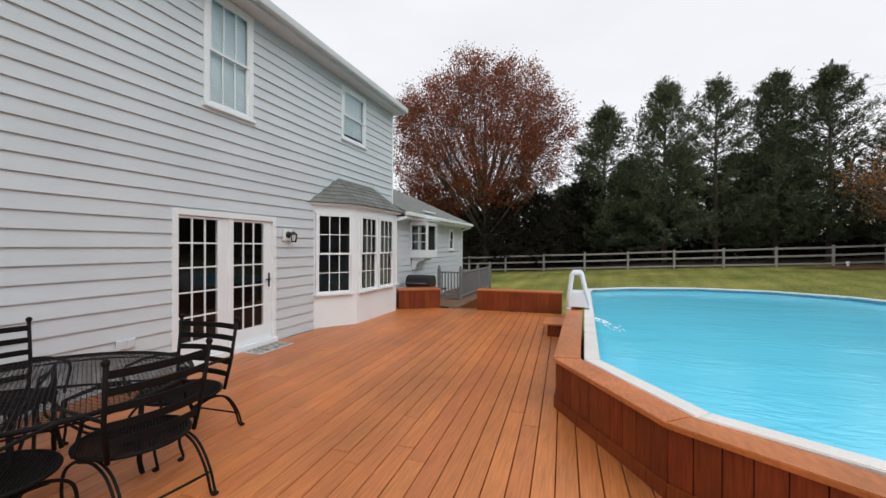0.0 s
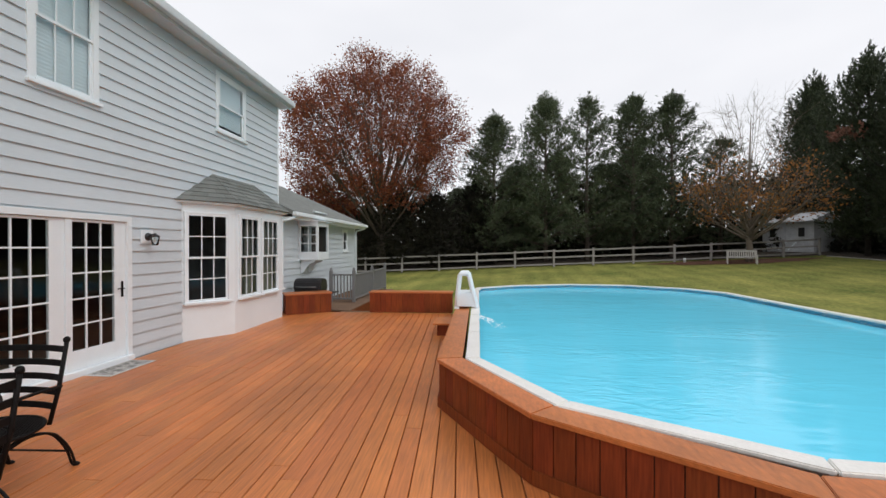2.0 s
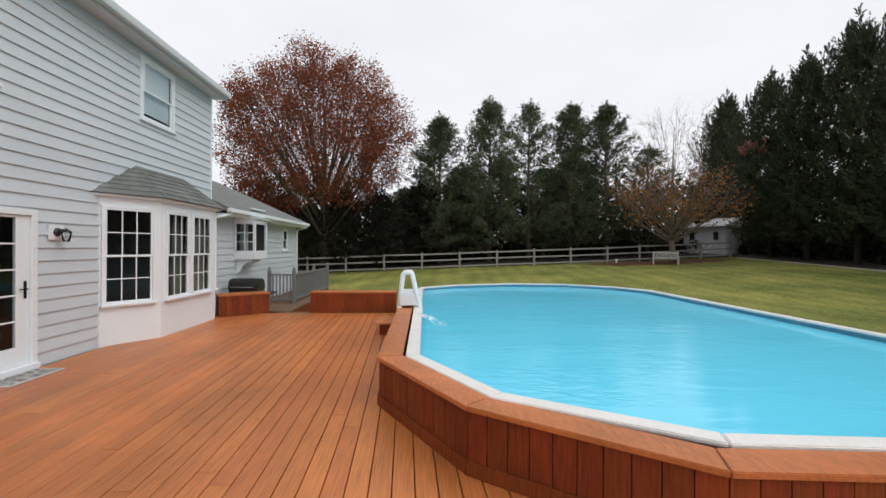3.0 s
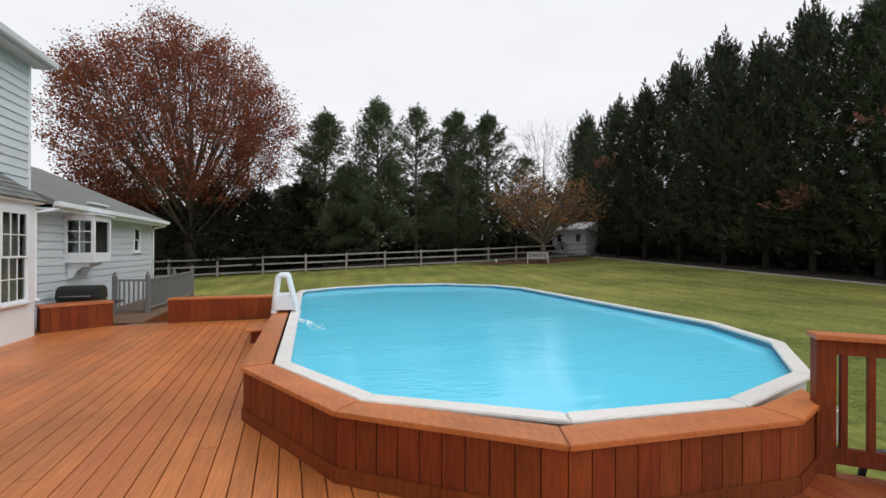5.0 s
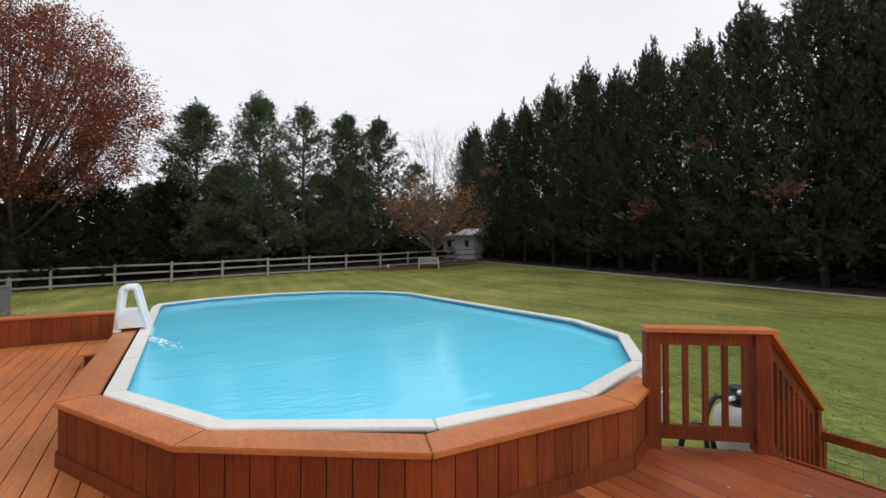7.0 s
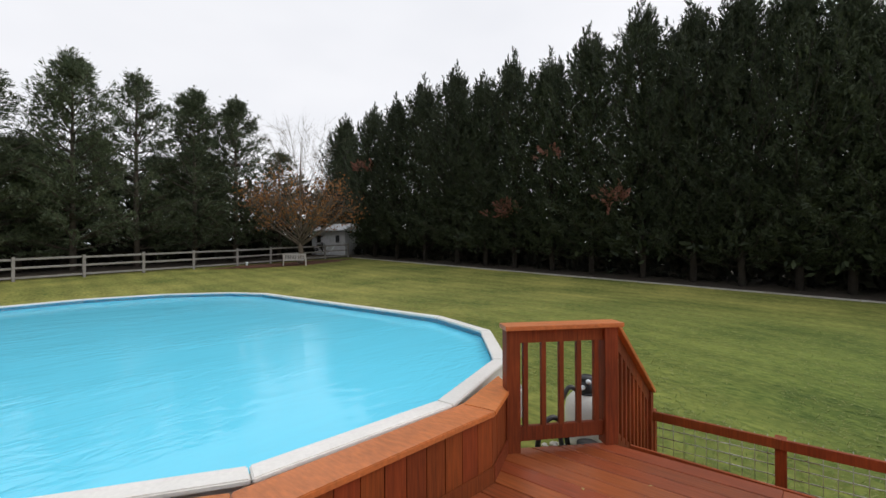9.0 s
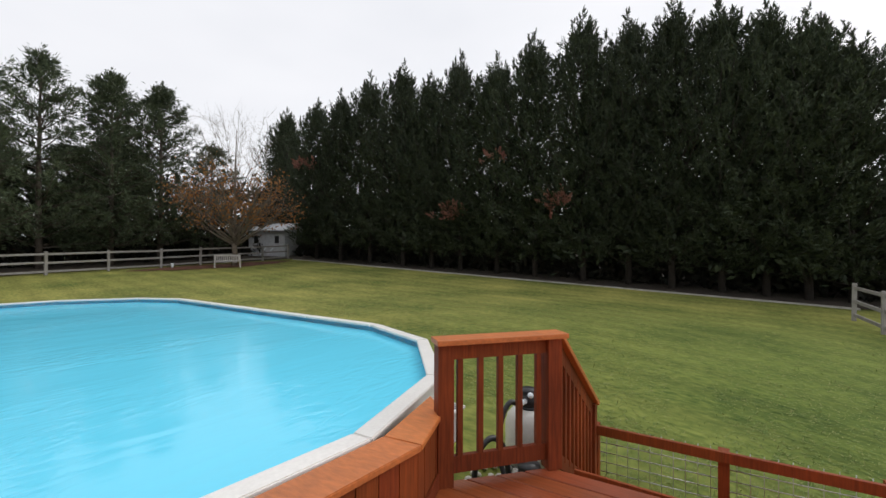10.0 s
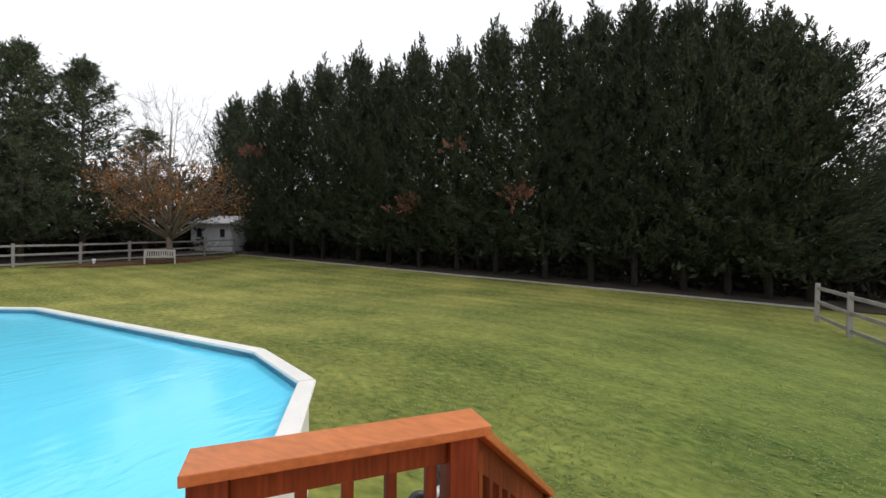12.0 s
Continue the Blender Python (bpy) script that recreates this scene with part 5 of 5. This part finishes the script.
part("front", boxed(4.60, 4.62, 8.34, 9.0, 0.001, 0.215), PANEL, stp)
part("side", boxed(4.62, 4.955, 8.34, 8.36, 0.001, 0.215), PANEL, stp)
part("side", boxed(4.62, 4.955, 8.98, 9.0, 0.001, 0.215), PANEL, stp)

STONE = mat("pale_gravel", (0.55, 0.53, 0.50), 0.9, 0.2, 6, 60, 0.4, piece=0.15)
rd = random.Random(31)
pebbles = thing("gravel_patch", "pale gravel around the pool pump", "gravel", kind="stuff")
stone = lathe([(0.012, 0.0), (0.030, 0.008), (0.034, 0.018), (0.022, 0.032), (0.006, 0.037)], 7, STONE, "pebble")
for i in range(150):
    a, r = rd.uniform(0, 2 * math.pi), 0.55 * rd.random() ** 0.6
    px, py = fx - 0.62 + r * math.cos(a), fy + 0.02 + r * 0.7 * math.sin(a)
    ob = part("pebble", stone, None, pebbles)
    ob.location = (px, py, ground_z(px, py) + 0.012)
    ob.rotation_euler = (rd.uniform(-0.5, 0.5), rd.uniform(-0.5, 0.5), rd.uniform(0, 6))
    k = rd.uniform(0.6, 1.3)
    ob.scale = (k, k * rd.uniform(0.7, 1.2), k)

# ---- details of the house ----
lamp = thing("wall_lantern", "small grey wall lantern on a white block", "wall lamp", 0.036, 6.61, 1.90)
part("mount", boxed(0, 0.025, -0.12, 0.12, -0.11, 0.11, bevel=0.004), WHITE, lamp)
part("backplate", tube([(0.025, 0, 0.0), (0.045, 0, 0.0)], 0.062, 18, BLACKP, "backplate"), None, lamp)
part("arm", tube([(0.045, 0, 0.0), (0.10, 0.0, 0.04), (0.155, 0.0, 0.03)], 0.012, 8, BLACKP, "arm"), None, lamp)
part("cap", lathe([(0.075, -0.0), (0.07, 0.01), (0.02, 0.045), (0.008, 0.06)], 14, BLACKP, "cap"), None, lamp).location = (0.155, 0, 0.0)
gl = part("glass_shade", lathe([(0.045, -0.14), (0.062, -0.02), (0.06, 0.0)], 14, GLASS, "glass_shade"), None, lamp)
gl.location = (0.155, 0, 0.0)
part("bulb", lathe([(0.008, -0.10), (0.022, -0.07), (0.02, -0.03), (0.012, 0.0)], 10, WHITE, "bulb"), None, lamp).location = (0.155, 0, 0)
out = thing("outlet_cover", "pale outlet cover on the siding", "outlet", 0.034, 3.74, 0.50)
part("plate", boxed(0, 0.02, -0.11, 0.11, -0.06, 0.06, bevel=0.005), SIDING, out)
part("flap", boxed(0.02, 0.03, -0.09, -0.01, -0.045, 0.045, bevel=0.004), SIDING, out)
part("flap", boxed(0.02, 0.03, 0.01, 0.09, -0.045, 0.045, bevel=0.004), SIDING, out)
dm = thing("door_mat", "grey patterned door mat in front of the french doors", "mat", 0.31, 5.83, 0.003)
part("mat_top", boxed(-0.17, 0.17, -0.355, 0.355, 0, 0.012, bevel=0.004), MATM, dm)
part("border", boxed(-0.20, 0.20, -0.39, 0.39, 0, 0.008, bevel=0.003), TRIMG, dm)

# blinds and curtains behind the panes; white blinds stand in for reflected sky
for yy0, yy1, z0, z1 in ((4.9, 5.7, 3.82, 5.4), (8.54, 9.44, 4.30, 5.3)):
    bl = thing("window_blind", "white pleated blind added for the bright sky reflection in the panes", "blind", -0.035, 0, 0)
    nn = int((z1 - z0) / 0.05)
    for i in range(nn):
        z = z0 + i * 0.05
        part("slat", mesh_of("slat", [(0.0, yy0, z), (0.0, yy1, z), (0.004, yy1, z + 0.025), (0.004, yy0, z + 0.025), (0.0, yy1, z + 0.05), (0.0, yy0, z + 0.05)], [(0, 1, 2, 3), (3, 2, 4, 5)], WHITE), None, bl)


def curtain(x, y0, y1, z0, z1):
    v, f = [], []
    m = 60
    for i in range(m + 1):
        t = i / m
        v += [(x + 0.03 * math.sin(t * 26), y0 + (y1 - y0) * t, z) for z in (z0, z1)]
    f = [(2 * i, 2 * i + 2, 2 * i + 3, 2 * i + 1) for i in range(m)]
    tagged(part("curtain", mesh_of("curtain", v, f, CURTAIN, True)), "pale folded curtain inside the bay window", "curtain")


curtain(0.40, 9.30, 10.0, 0.72, 2.38)
curtain(0.38, 8.85, 9.10, 0.72, 2.38)

# box window on the wing, with brackets and a small roof
gw = thing("box_window", "white projecting kitchen window on scrolled brackets", "window", 0, 12.40, 0, kind="structure")
GD, GL = 0.62, 0.90
part("base", boxed(0.0, GD, 0, GL, 1.34, 1.58, bevel=0.006), WHITE, gw)
part("header", boxed(0.0, GD, 0, GL, 2.36, 2.50, bevel=0.006), WHITE, gw)
for xx, yy in ((0, 0), (GD - 0.07, 0), (GD - 0.07, GL - 0.07), (0, GL - 0.07)):
    part("pillar", boxed(xx, xx + 0.07, yy, yy + 0.07, 1.58, 2.36, bevel=0.004), WHITE, gw)
part("roof", mesh_of("roof", [(0, -0.05, 2.66), (GD + 0.08, -0.05, 2.52), (GD + 0.08, GL + 0.05, 2.52), (0, GL + 0.05, 2.66), (0, -0.05, 2.50), (GD + 0.08, -0.05, 2.50), (GD + 0.08, GL + 0.05, 2.50), (0, GL + 0.05, 2.50)],
    [(0, 1, 2, 3), (4, 7, 6, 5), (0, 4, 5, 1), (1, 5, 6, 2), (2, 6, 7, 3)], WHITE), None, gw)
for nm, bm in (("pane", sheet("y", 0.03, 0.07, GD - 0.07, 1.58, 2.36)), ("pane", sheet("x", GD - 0.03, 0.07, GL - 0.07, 1.58, 2.36))):
    part(nm, bm, GLASS, gw).visible_shadow = False
# solid dark panel added in place of the far pane, for a dark inside
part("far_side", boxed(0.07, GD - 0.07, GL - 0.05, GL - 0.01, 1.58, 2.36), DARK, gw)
part("muntin", boxed(GD / 2 - 0.012, GD / 2 + 0.012, 0.018, 0.046, 1.58, 2.36), WHITE, gw)
for z in (1.84, 2.10):
    part("muntin", boxed(0.07, GD - 0.07, 0.019, 0.045, z - 0.012, z + 0.012), WHITE, gw)
for yy in (0.12, GL - 0.20):
    br = bmesh.new()
    vs = []
    prof = [(0.036, 1.34), (0.50, 1.34), (0.46, 1.26), (0.30, 1.22), (0.20, 1.12), (0.14, 0.98), (0.036, 0.92)]
    for k in (0, 0.07):
        vs.append([br.verts.new((a, yy + k, b)) for a, b in prof])
    br.faces.new(vs[0])
    br.faces.new(vs[1][::-1])
    for i in range(len(prof)):
        j = (i + 1) % len(prof)
        br.faces.new((vs[0][j], vs[0][i], vs[1][i], vs[1][j]))
    bmesh.ops.recalc_face_normals(br, faces=br.faces[:])
    part("bracket", br, WHITE, gw)
sash_window("window_4", "small white sash window on the wing", SW[1] - SW[0], SW[3] - SW[2], 1, 1, 0, SW[0], SW[2], 0, trim=0.08)
# gutters' downpipes and the little roof vent
for pts in ([(0.48, 18.2, 2.60), (0.40, 18.15, 2.50), (0.10, 18.12, 2.42), (0.075, 18.12, 2.30), (0.075, 18.12, -0.6)], [(0.48, 11.25, 2.60), (0.44, 11.2, 2.52), (0.30, 11.05, 2.46), (0.16, 11.0, 2.44), (0.10, 11.08, 2.3), (0.09, 11.09, 0.0)]):
    tagged(part("downpipe", tube(pts, 0.036, 8, WHITE, "downpipe")), "white downpipe from the gutter", "downpipe", kind="structure")
tagged(part("roof_vent", bar((0.30, 12.9, 2.86), (0.30, 13.9, 2.86), 0.10, 0.05, 0.01), WHITE), "white strip on the wing roof's edge", "roof vent")

# landing with a grey railing beyond the deck
lnd = thing("landing", "brown wooden landing beyond the deck's end", "landing", kind="structure")
part("frame", boxed(0.04, 1.75, 12.0, 18.0, -0.9, -0.12), PANEL, lnd)
for i in range(12):
    part("plank", boxed(0.06 + i * 0.14, 0.194 + i * 0.14, 11.98, 18.05, -0.12, -0.085, bevel=0.004), LANDW, lnd)
part("step", boxed(1.50, 2.45, 11.46, 11.96, -0.5, -0.10, bevel=0.01), LANDW, lnd)
gr = thing("grey_railing", "grey painted balustrade along the landing", "railing")
G = [Vector((0.55, 13.7, 0)), Vector((1.32, 13.7, 0)), Vector((1.36, 15.9, 0)), Vector((1.38, 18.0, 0))]
for p in G:
    q = part("post", boxed(-0.05, 0.05, -0.05, 0.05, -0.085, 0.93, bevel=0.006), GREYP, gr)
    q.location = p
    kn = part("finial", lathe([(0.055, 0.93), (0.06, 0.95), (0.03, 0.965), (0.045, 1.0), (0.03, 1.04), (0.005, 1.06)], 12, GREYP, "finial"), None, gr)
    kn.location = p
for a, b in zip(G, G[1:]):
    L = (b - a).length
    d = (b - a).normalized() * 0.05
    part("top_rail", bar(a + d + Vector((0, 0, 0.84)), b - d + Vector((0, 0, 0.84)), 0.07, 0.05), GREYP, gr)
    part("bottom_rail", bar(a + d + Vector((0, 0, 0.06)), b - d + Vector((0, 0, 0.06)), 0.05, 0.06), GREYP, gr)
    m = int(L / 0.11)
    for i in range(1, m):
        p = a.lerp(b, i / m)
        q = part("baluster", boxed(-0.018, 0.018, -0.018, 0.018, 0.06, 0.81), GREYP, gr)
        q.location = p

# grill behind the wooden box
gb = thing("gas_grill", "black covered gas grill behind the wooden box", "grill", 0.66, 11.75, 0)
lid = bmesh.new()
prof = [(-0.27, 0.52), (-0.27, 0.62), (-0.24, 0.76), (-0.14, 0.84), (0.14, 0.84), (0.24, 0.76), (0.27, 0.62), (0.27, 0.52)]
rows_ = [[lid.verts.new((xx, a, b)) for a, b in prof] for xx in (-0.39, 0.39)]
lid.faces.new(rows_[0])
lid.faces.new(rows_[1][::-1])
for i in range(len(prof)):
    j = (i + 1) % len(prof)
    lid.faces.new((rows_[0][j], rows_[0][i], rows_[1][i], rows_[1][j]))
bmesh.ops.recalc_face_normals(lid, faces=lid.faces[:])
bmesh.ops.bevel(lid, geom=lid.edges[:], offset=0.02, segments=2, affect="EDGES")
part("lid", lid, BLACKP, gb)
part("firebox", boxed(-0.38, 0.38, -0.25, 0.25, 0.25, 0.515, bevel=0.02), BLACKP, gb)
part("side_shelf", boxed(0.40, 0.74, -0.22, 0.22, 0.44, 0.475, bevel=0.01), BLACKP, gb)
part("handle", tube([(-0.3, -0.30, 0.62), (0.27, -0.30, 0.62)], 0.015, 8, GREYP, "handle"), None, gb)
for xx in (-0.4, 0.37):
    for yy in (-0.2, 0.2):
        part("leg", boxed(xx - 0.02, xx + 0.02, yy - 0.02, yy + 0.02, -0.5, 0.25), BLACKP, gb)

# ---- table and chairs ----
def lattice(outline_r, outline_y, cx, cy, z, spacing=0.020, wire=0.0026):
    """Expanded metal: two sets of slanting wires cut to an oval."""
    v, f = [], []
    for sgn in (1, -1):
        dvec = Vector((1, sgn * 0.6, 0)).normalized()
        nvec = Vector((-dvec.y, dvec.x, 0))
        kmax = int(max(outline_r, outline_y) / spacing) + 1
        for k in range(-kmax, kmax + 1):
            o = nvec * (k * spacing)
            A_ = (dvec.x / outline_r) ** 2 + (dvec.y / outline_y) ** 2
            B_ = 2 * (o.x * dvec.x / outline_r ** 2 + o.y * dvec.y / outline_y ** 2)
            C_ = (o.x / outline_r) ** 2 + (o.y / outline_y) ** 2 - 1
            disc = B_ * B_ - 4 * A_ * C_
            if disc <= 0:
                continue
            t0, t1 = (-B_ - disc ** 0.5) / (2 * A_), (-B_ + disc ** 0.5) / (2 * A_)
            tube_into(v, f, [Vector((cx, cy, z)) + o + dvec * t0, Vector((cx, cy, z)) + o + dvec * t1], [wire, wire], 4)
    return mesh_of("mesh", v, f, BLACK)


def ring(rx, ry, z, r, name, sides=8, m=48, cx=0, cy=0):
    pts = [Vector((cx + rx * math.cos(2 * math.pi * i / m), cy + ry * math.sin(2 * math.pi * i / m), z)) for i in range(m + 1)]
    return tube(pts, r, sides, BLACK, name)


table = thing("patio_table", "round black wrought iron table with a mesh top", "table", 1.64, 2.06, -0.012)
tagged(part("tabletop", lattice(0.90, 0.95, 0, 0, 0.715, 0.027, 0.0030), None, table), "black expanded metal mesh", kind="stuff")
part("rim", ring(0.905, 0.955, 0.712, 0.016, "rim"), None, table)
part("apron_ring", ring(0.88, 0.93, 0.675, 0.007, "apron_ring"), None, table)
for a in (35, 145, 215, 325):
    ca, sa = math.cos(radians(a)), math.sin(radians(a))
    part("leg", tube([(0.62 * ca, 0.66 * sa, 0.0), (0.60 * ca, 0.64 * sa, 0.1), (0.62 * ca, 0.66 * sa, 0.70)], 0.018, 8, BLACK, "leg"), None, table)
    for o in (-0.06, 0.06):
        cb, sb = math.cos(radians(a) + o * 2), math.sin(radians(a) + o * 2)
        part("brace", tube([(0.60 * ca, 0.64 * sa, 0.16), (0.50 * cb, 0.52 * sb, 0.30), (0.30 * cb, 0.31 * sb, 0.37), (0.15 * cb, 0.16 * sb, 0.47), (0.16 * cb, 0.17 * sb, 0.60), (0.36 * cb, 0.38 * sb, 0.68), (0.55 * ca, 0.58 * sa, 0.69)], 0.011, 6, BLACK, "brace"), None, table)
    part("cross_bar", tube([(0, 0, 0.698), (0.88 * ca, 0.93 * sa, 0.698)], 0.010, 6, BLACK, "cross_bar"), None, table)


def smooth_line(pts, per=5):
    """A rounded line through the points."""
    out = []
    for i in range(len(pts) - 1):
        p0, p1, p2, p3 = (Vector(pts[max(0, min(len(pts) - 1, j))]) for j in (i - 1, i, i + 1, i + 2))
        for k in range(per):
            t = k / per
            out.append(0.5 * ((2 * p1) + (p2 - p0) * t + (2 * p0 - 5 * p1 + 4 * p2 - p3) * t * t + (3 * p1 - p0 - 3 * p2 + p3) * t ** 3))
    return out + [Vector(pts[-1])]


def patio_chair():
    """Faces -x; origin on the floor under the seat's middle."""
    c = thing("patio_chair", "black wrought iron ladder-back chair with a mesh seat", "chair", 2.44, 2.18, 0, -6, group="chairs round the table")
    c.scale = (1.05, 1.05, 1.06)
    tagged(part("seat", lattice(0.285, 0.30, 0, 0, 0.405, 0.018, 0.0038), None, c), "black expanded metal mesh", kind="stuff")
    part("seat_frame", ring(0.29, 0.305, 0.405, 0.012, "seat_frame", 8, 32), None, c)
    for s in (-1, 1):
        part("back_post", tube([(0.20, s * 0.25, 0.385), (0.235, s * 0.285, 0.62), (0.285, s * 0.30, 0.95)], 0.014, 8, BLACK, "back_post"), None, c)
        fin = part("finial", lathe([(0.012, 0), (0.022, 0.012), (0.022, 0.028), (0.010, 0.042)], 10, BLACK, "finial"), None, c)
        fin.location = (0.285, s * 0.30, 0.945)
        part("armrest", tube(smooth_line([(0.25, s * 0.29, 0.64), (0.05, s * 0.32, 0.66), (-0.17, s * 0.315, 0.65), (-0.24, s * 0.305, 0.60), (-0.20, s * 0.285, 0.41)]), 0.011, 8, BLACK, "armrest"), None, c)
        for o in (0.0, 0.028):
            part("leg", tube(smooth_line([(-0.10, s * (0.25 - o), 0.33), (0.06, s * (0.255 - o), 0.36), (0.22, s * (0.262 - o), 0.31), (0.33, s * (0.268 - o), 0.16), (0.38, s * (0.27 - o), 0.02), (0.41, s * (0.27 - o), 0.008)]), 0.0085, 8, BLACK, "leg"), None, c)
        part("leg", tube(smooth_line([(0.10, s * 0.25, 0.40), (-0.10, s * 0.255, 0.34), (-0.22, s * 0.262, 0.26), (-0.25, s * 0.266, 0.14), (-0.22, s * 0.27, 0.02), (-0.26, s * 0.27, 0.008)]), 0.010, 8, BLACK, "leg"), None, c)
        part("foot", lathe([(0.020, 0.0), (0.024, 0.008), (0.014, 0.02)], 10, BLACK, "foot"), None, c).location = (0.40, s * 0.256, 0)
        part("foot", lathe([(0.020, 0.0), (0.024, 0.008), (0.014, 0.02)], 10, BLACK, "foot"), None, c).location = (-0.24, s * 0.27, 0)
    part("stretcher", tube([(0.345, -0.256, 0.13), (0.345, 0.256, 0.13)], 0.008, 6, BLACK, "stretcher"), None, c)
    for k in range(5):
        z = 0.505 + k * 0.098
        x0 = 0.216 + (z - 0.5) * 0.145
        hw = 0.268 + (z - 0.5) * 0.07
        v, f = [], []
        m = 10
        for i in range(m + 1):
            t = -1 + 2 * i / m
            xx = x0 + 0.05 * (1 - t * t)
            for dx, dz in ((0.005, -0.022), (0.005, 0.022), (-0.005, 0.022), (-0.005, -0.022)):
                v.append((xx + dx, t * hw, z + dz))
        for i in range(m):
            for q in range(4):
                f.append((i * 4 + q, i * 4 + (q + 1) % 4, i * 4 + 4 + (q + 1) % 4, i * 4 + 4 + q))
        part("back_slat", mesh_of("back_slat", v, f, BLACK), None, c)
    return c


chair = patio_chair()
for x_, y_, a_ in ((1.96, 2.90, 93), (0.85, 2.25, 180), (2.19, 1.55, -72)):
    copy_thing(chair, pose(x_, y_, 0, 0, 0, a_))

# a few fallen leaves on the boards
LEAF = mat("dry_yellow_leaf", (0.50, 0.36, 0.14), 0.8, 0.2, 8, 60, 0.2, piece=0.2)
leaf_me = mesh_of("leaf", [(-0.02, 0, 0.001), (-0.006, 0.012, 0.004), (0.02, 0.003, 0.002), (-0.004, -0.012, 0.003), (0, 0, 0.007)], [(0, 3, 4), (3, 2, 4), (2, 1, 4), (1, 0, 4)], LEAF)
for x_, y_, a_ in ((3.95, 2.6, 20), (4.6, 2.5, 80), (9.55, 1.35, 140), (9.2, 1.7, 200), (2.9, 5.6, 300), (3.6, 8.4, 45)):
    lf = new("fallen_leaf", leaf_me)
    lf.matrix_basis = pose(x_, y_, 0.003, 0, 0, a_)
    tagged(lf, "small dry yellow leaf on the deck boards", "leaf", "fallen leaves")

# ---- clapboards, last ----
MAIN_HOLES = [DOOR, (WIN_A[0], WIN_A[1], WIN_A[2], WIN_A[3]), WIN_B, BAY]
COURSES = [1.67 + STEP * (k - 12) for k in range(17)] + [2.598 + 0.1785 * k for k in range(17)]
clapboards(wall_main, 0.0, Y0, Y1 - 0.05, COURSES, MAIN_HOLES)
clapboards(wall_wing, 0.0, WY0 + 0.03, WY1 - 0.06, [1.67 + STEP * (k - 13) for k in range(18)] + [2.515], [GW, SW])
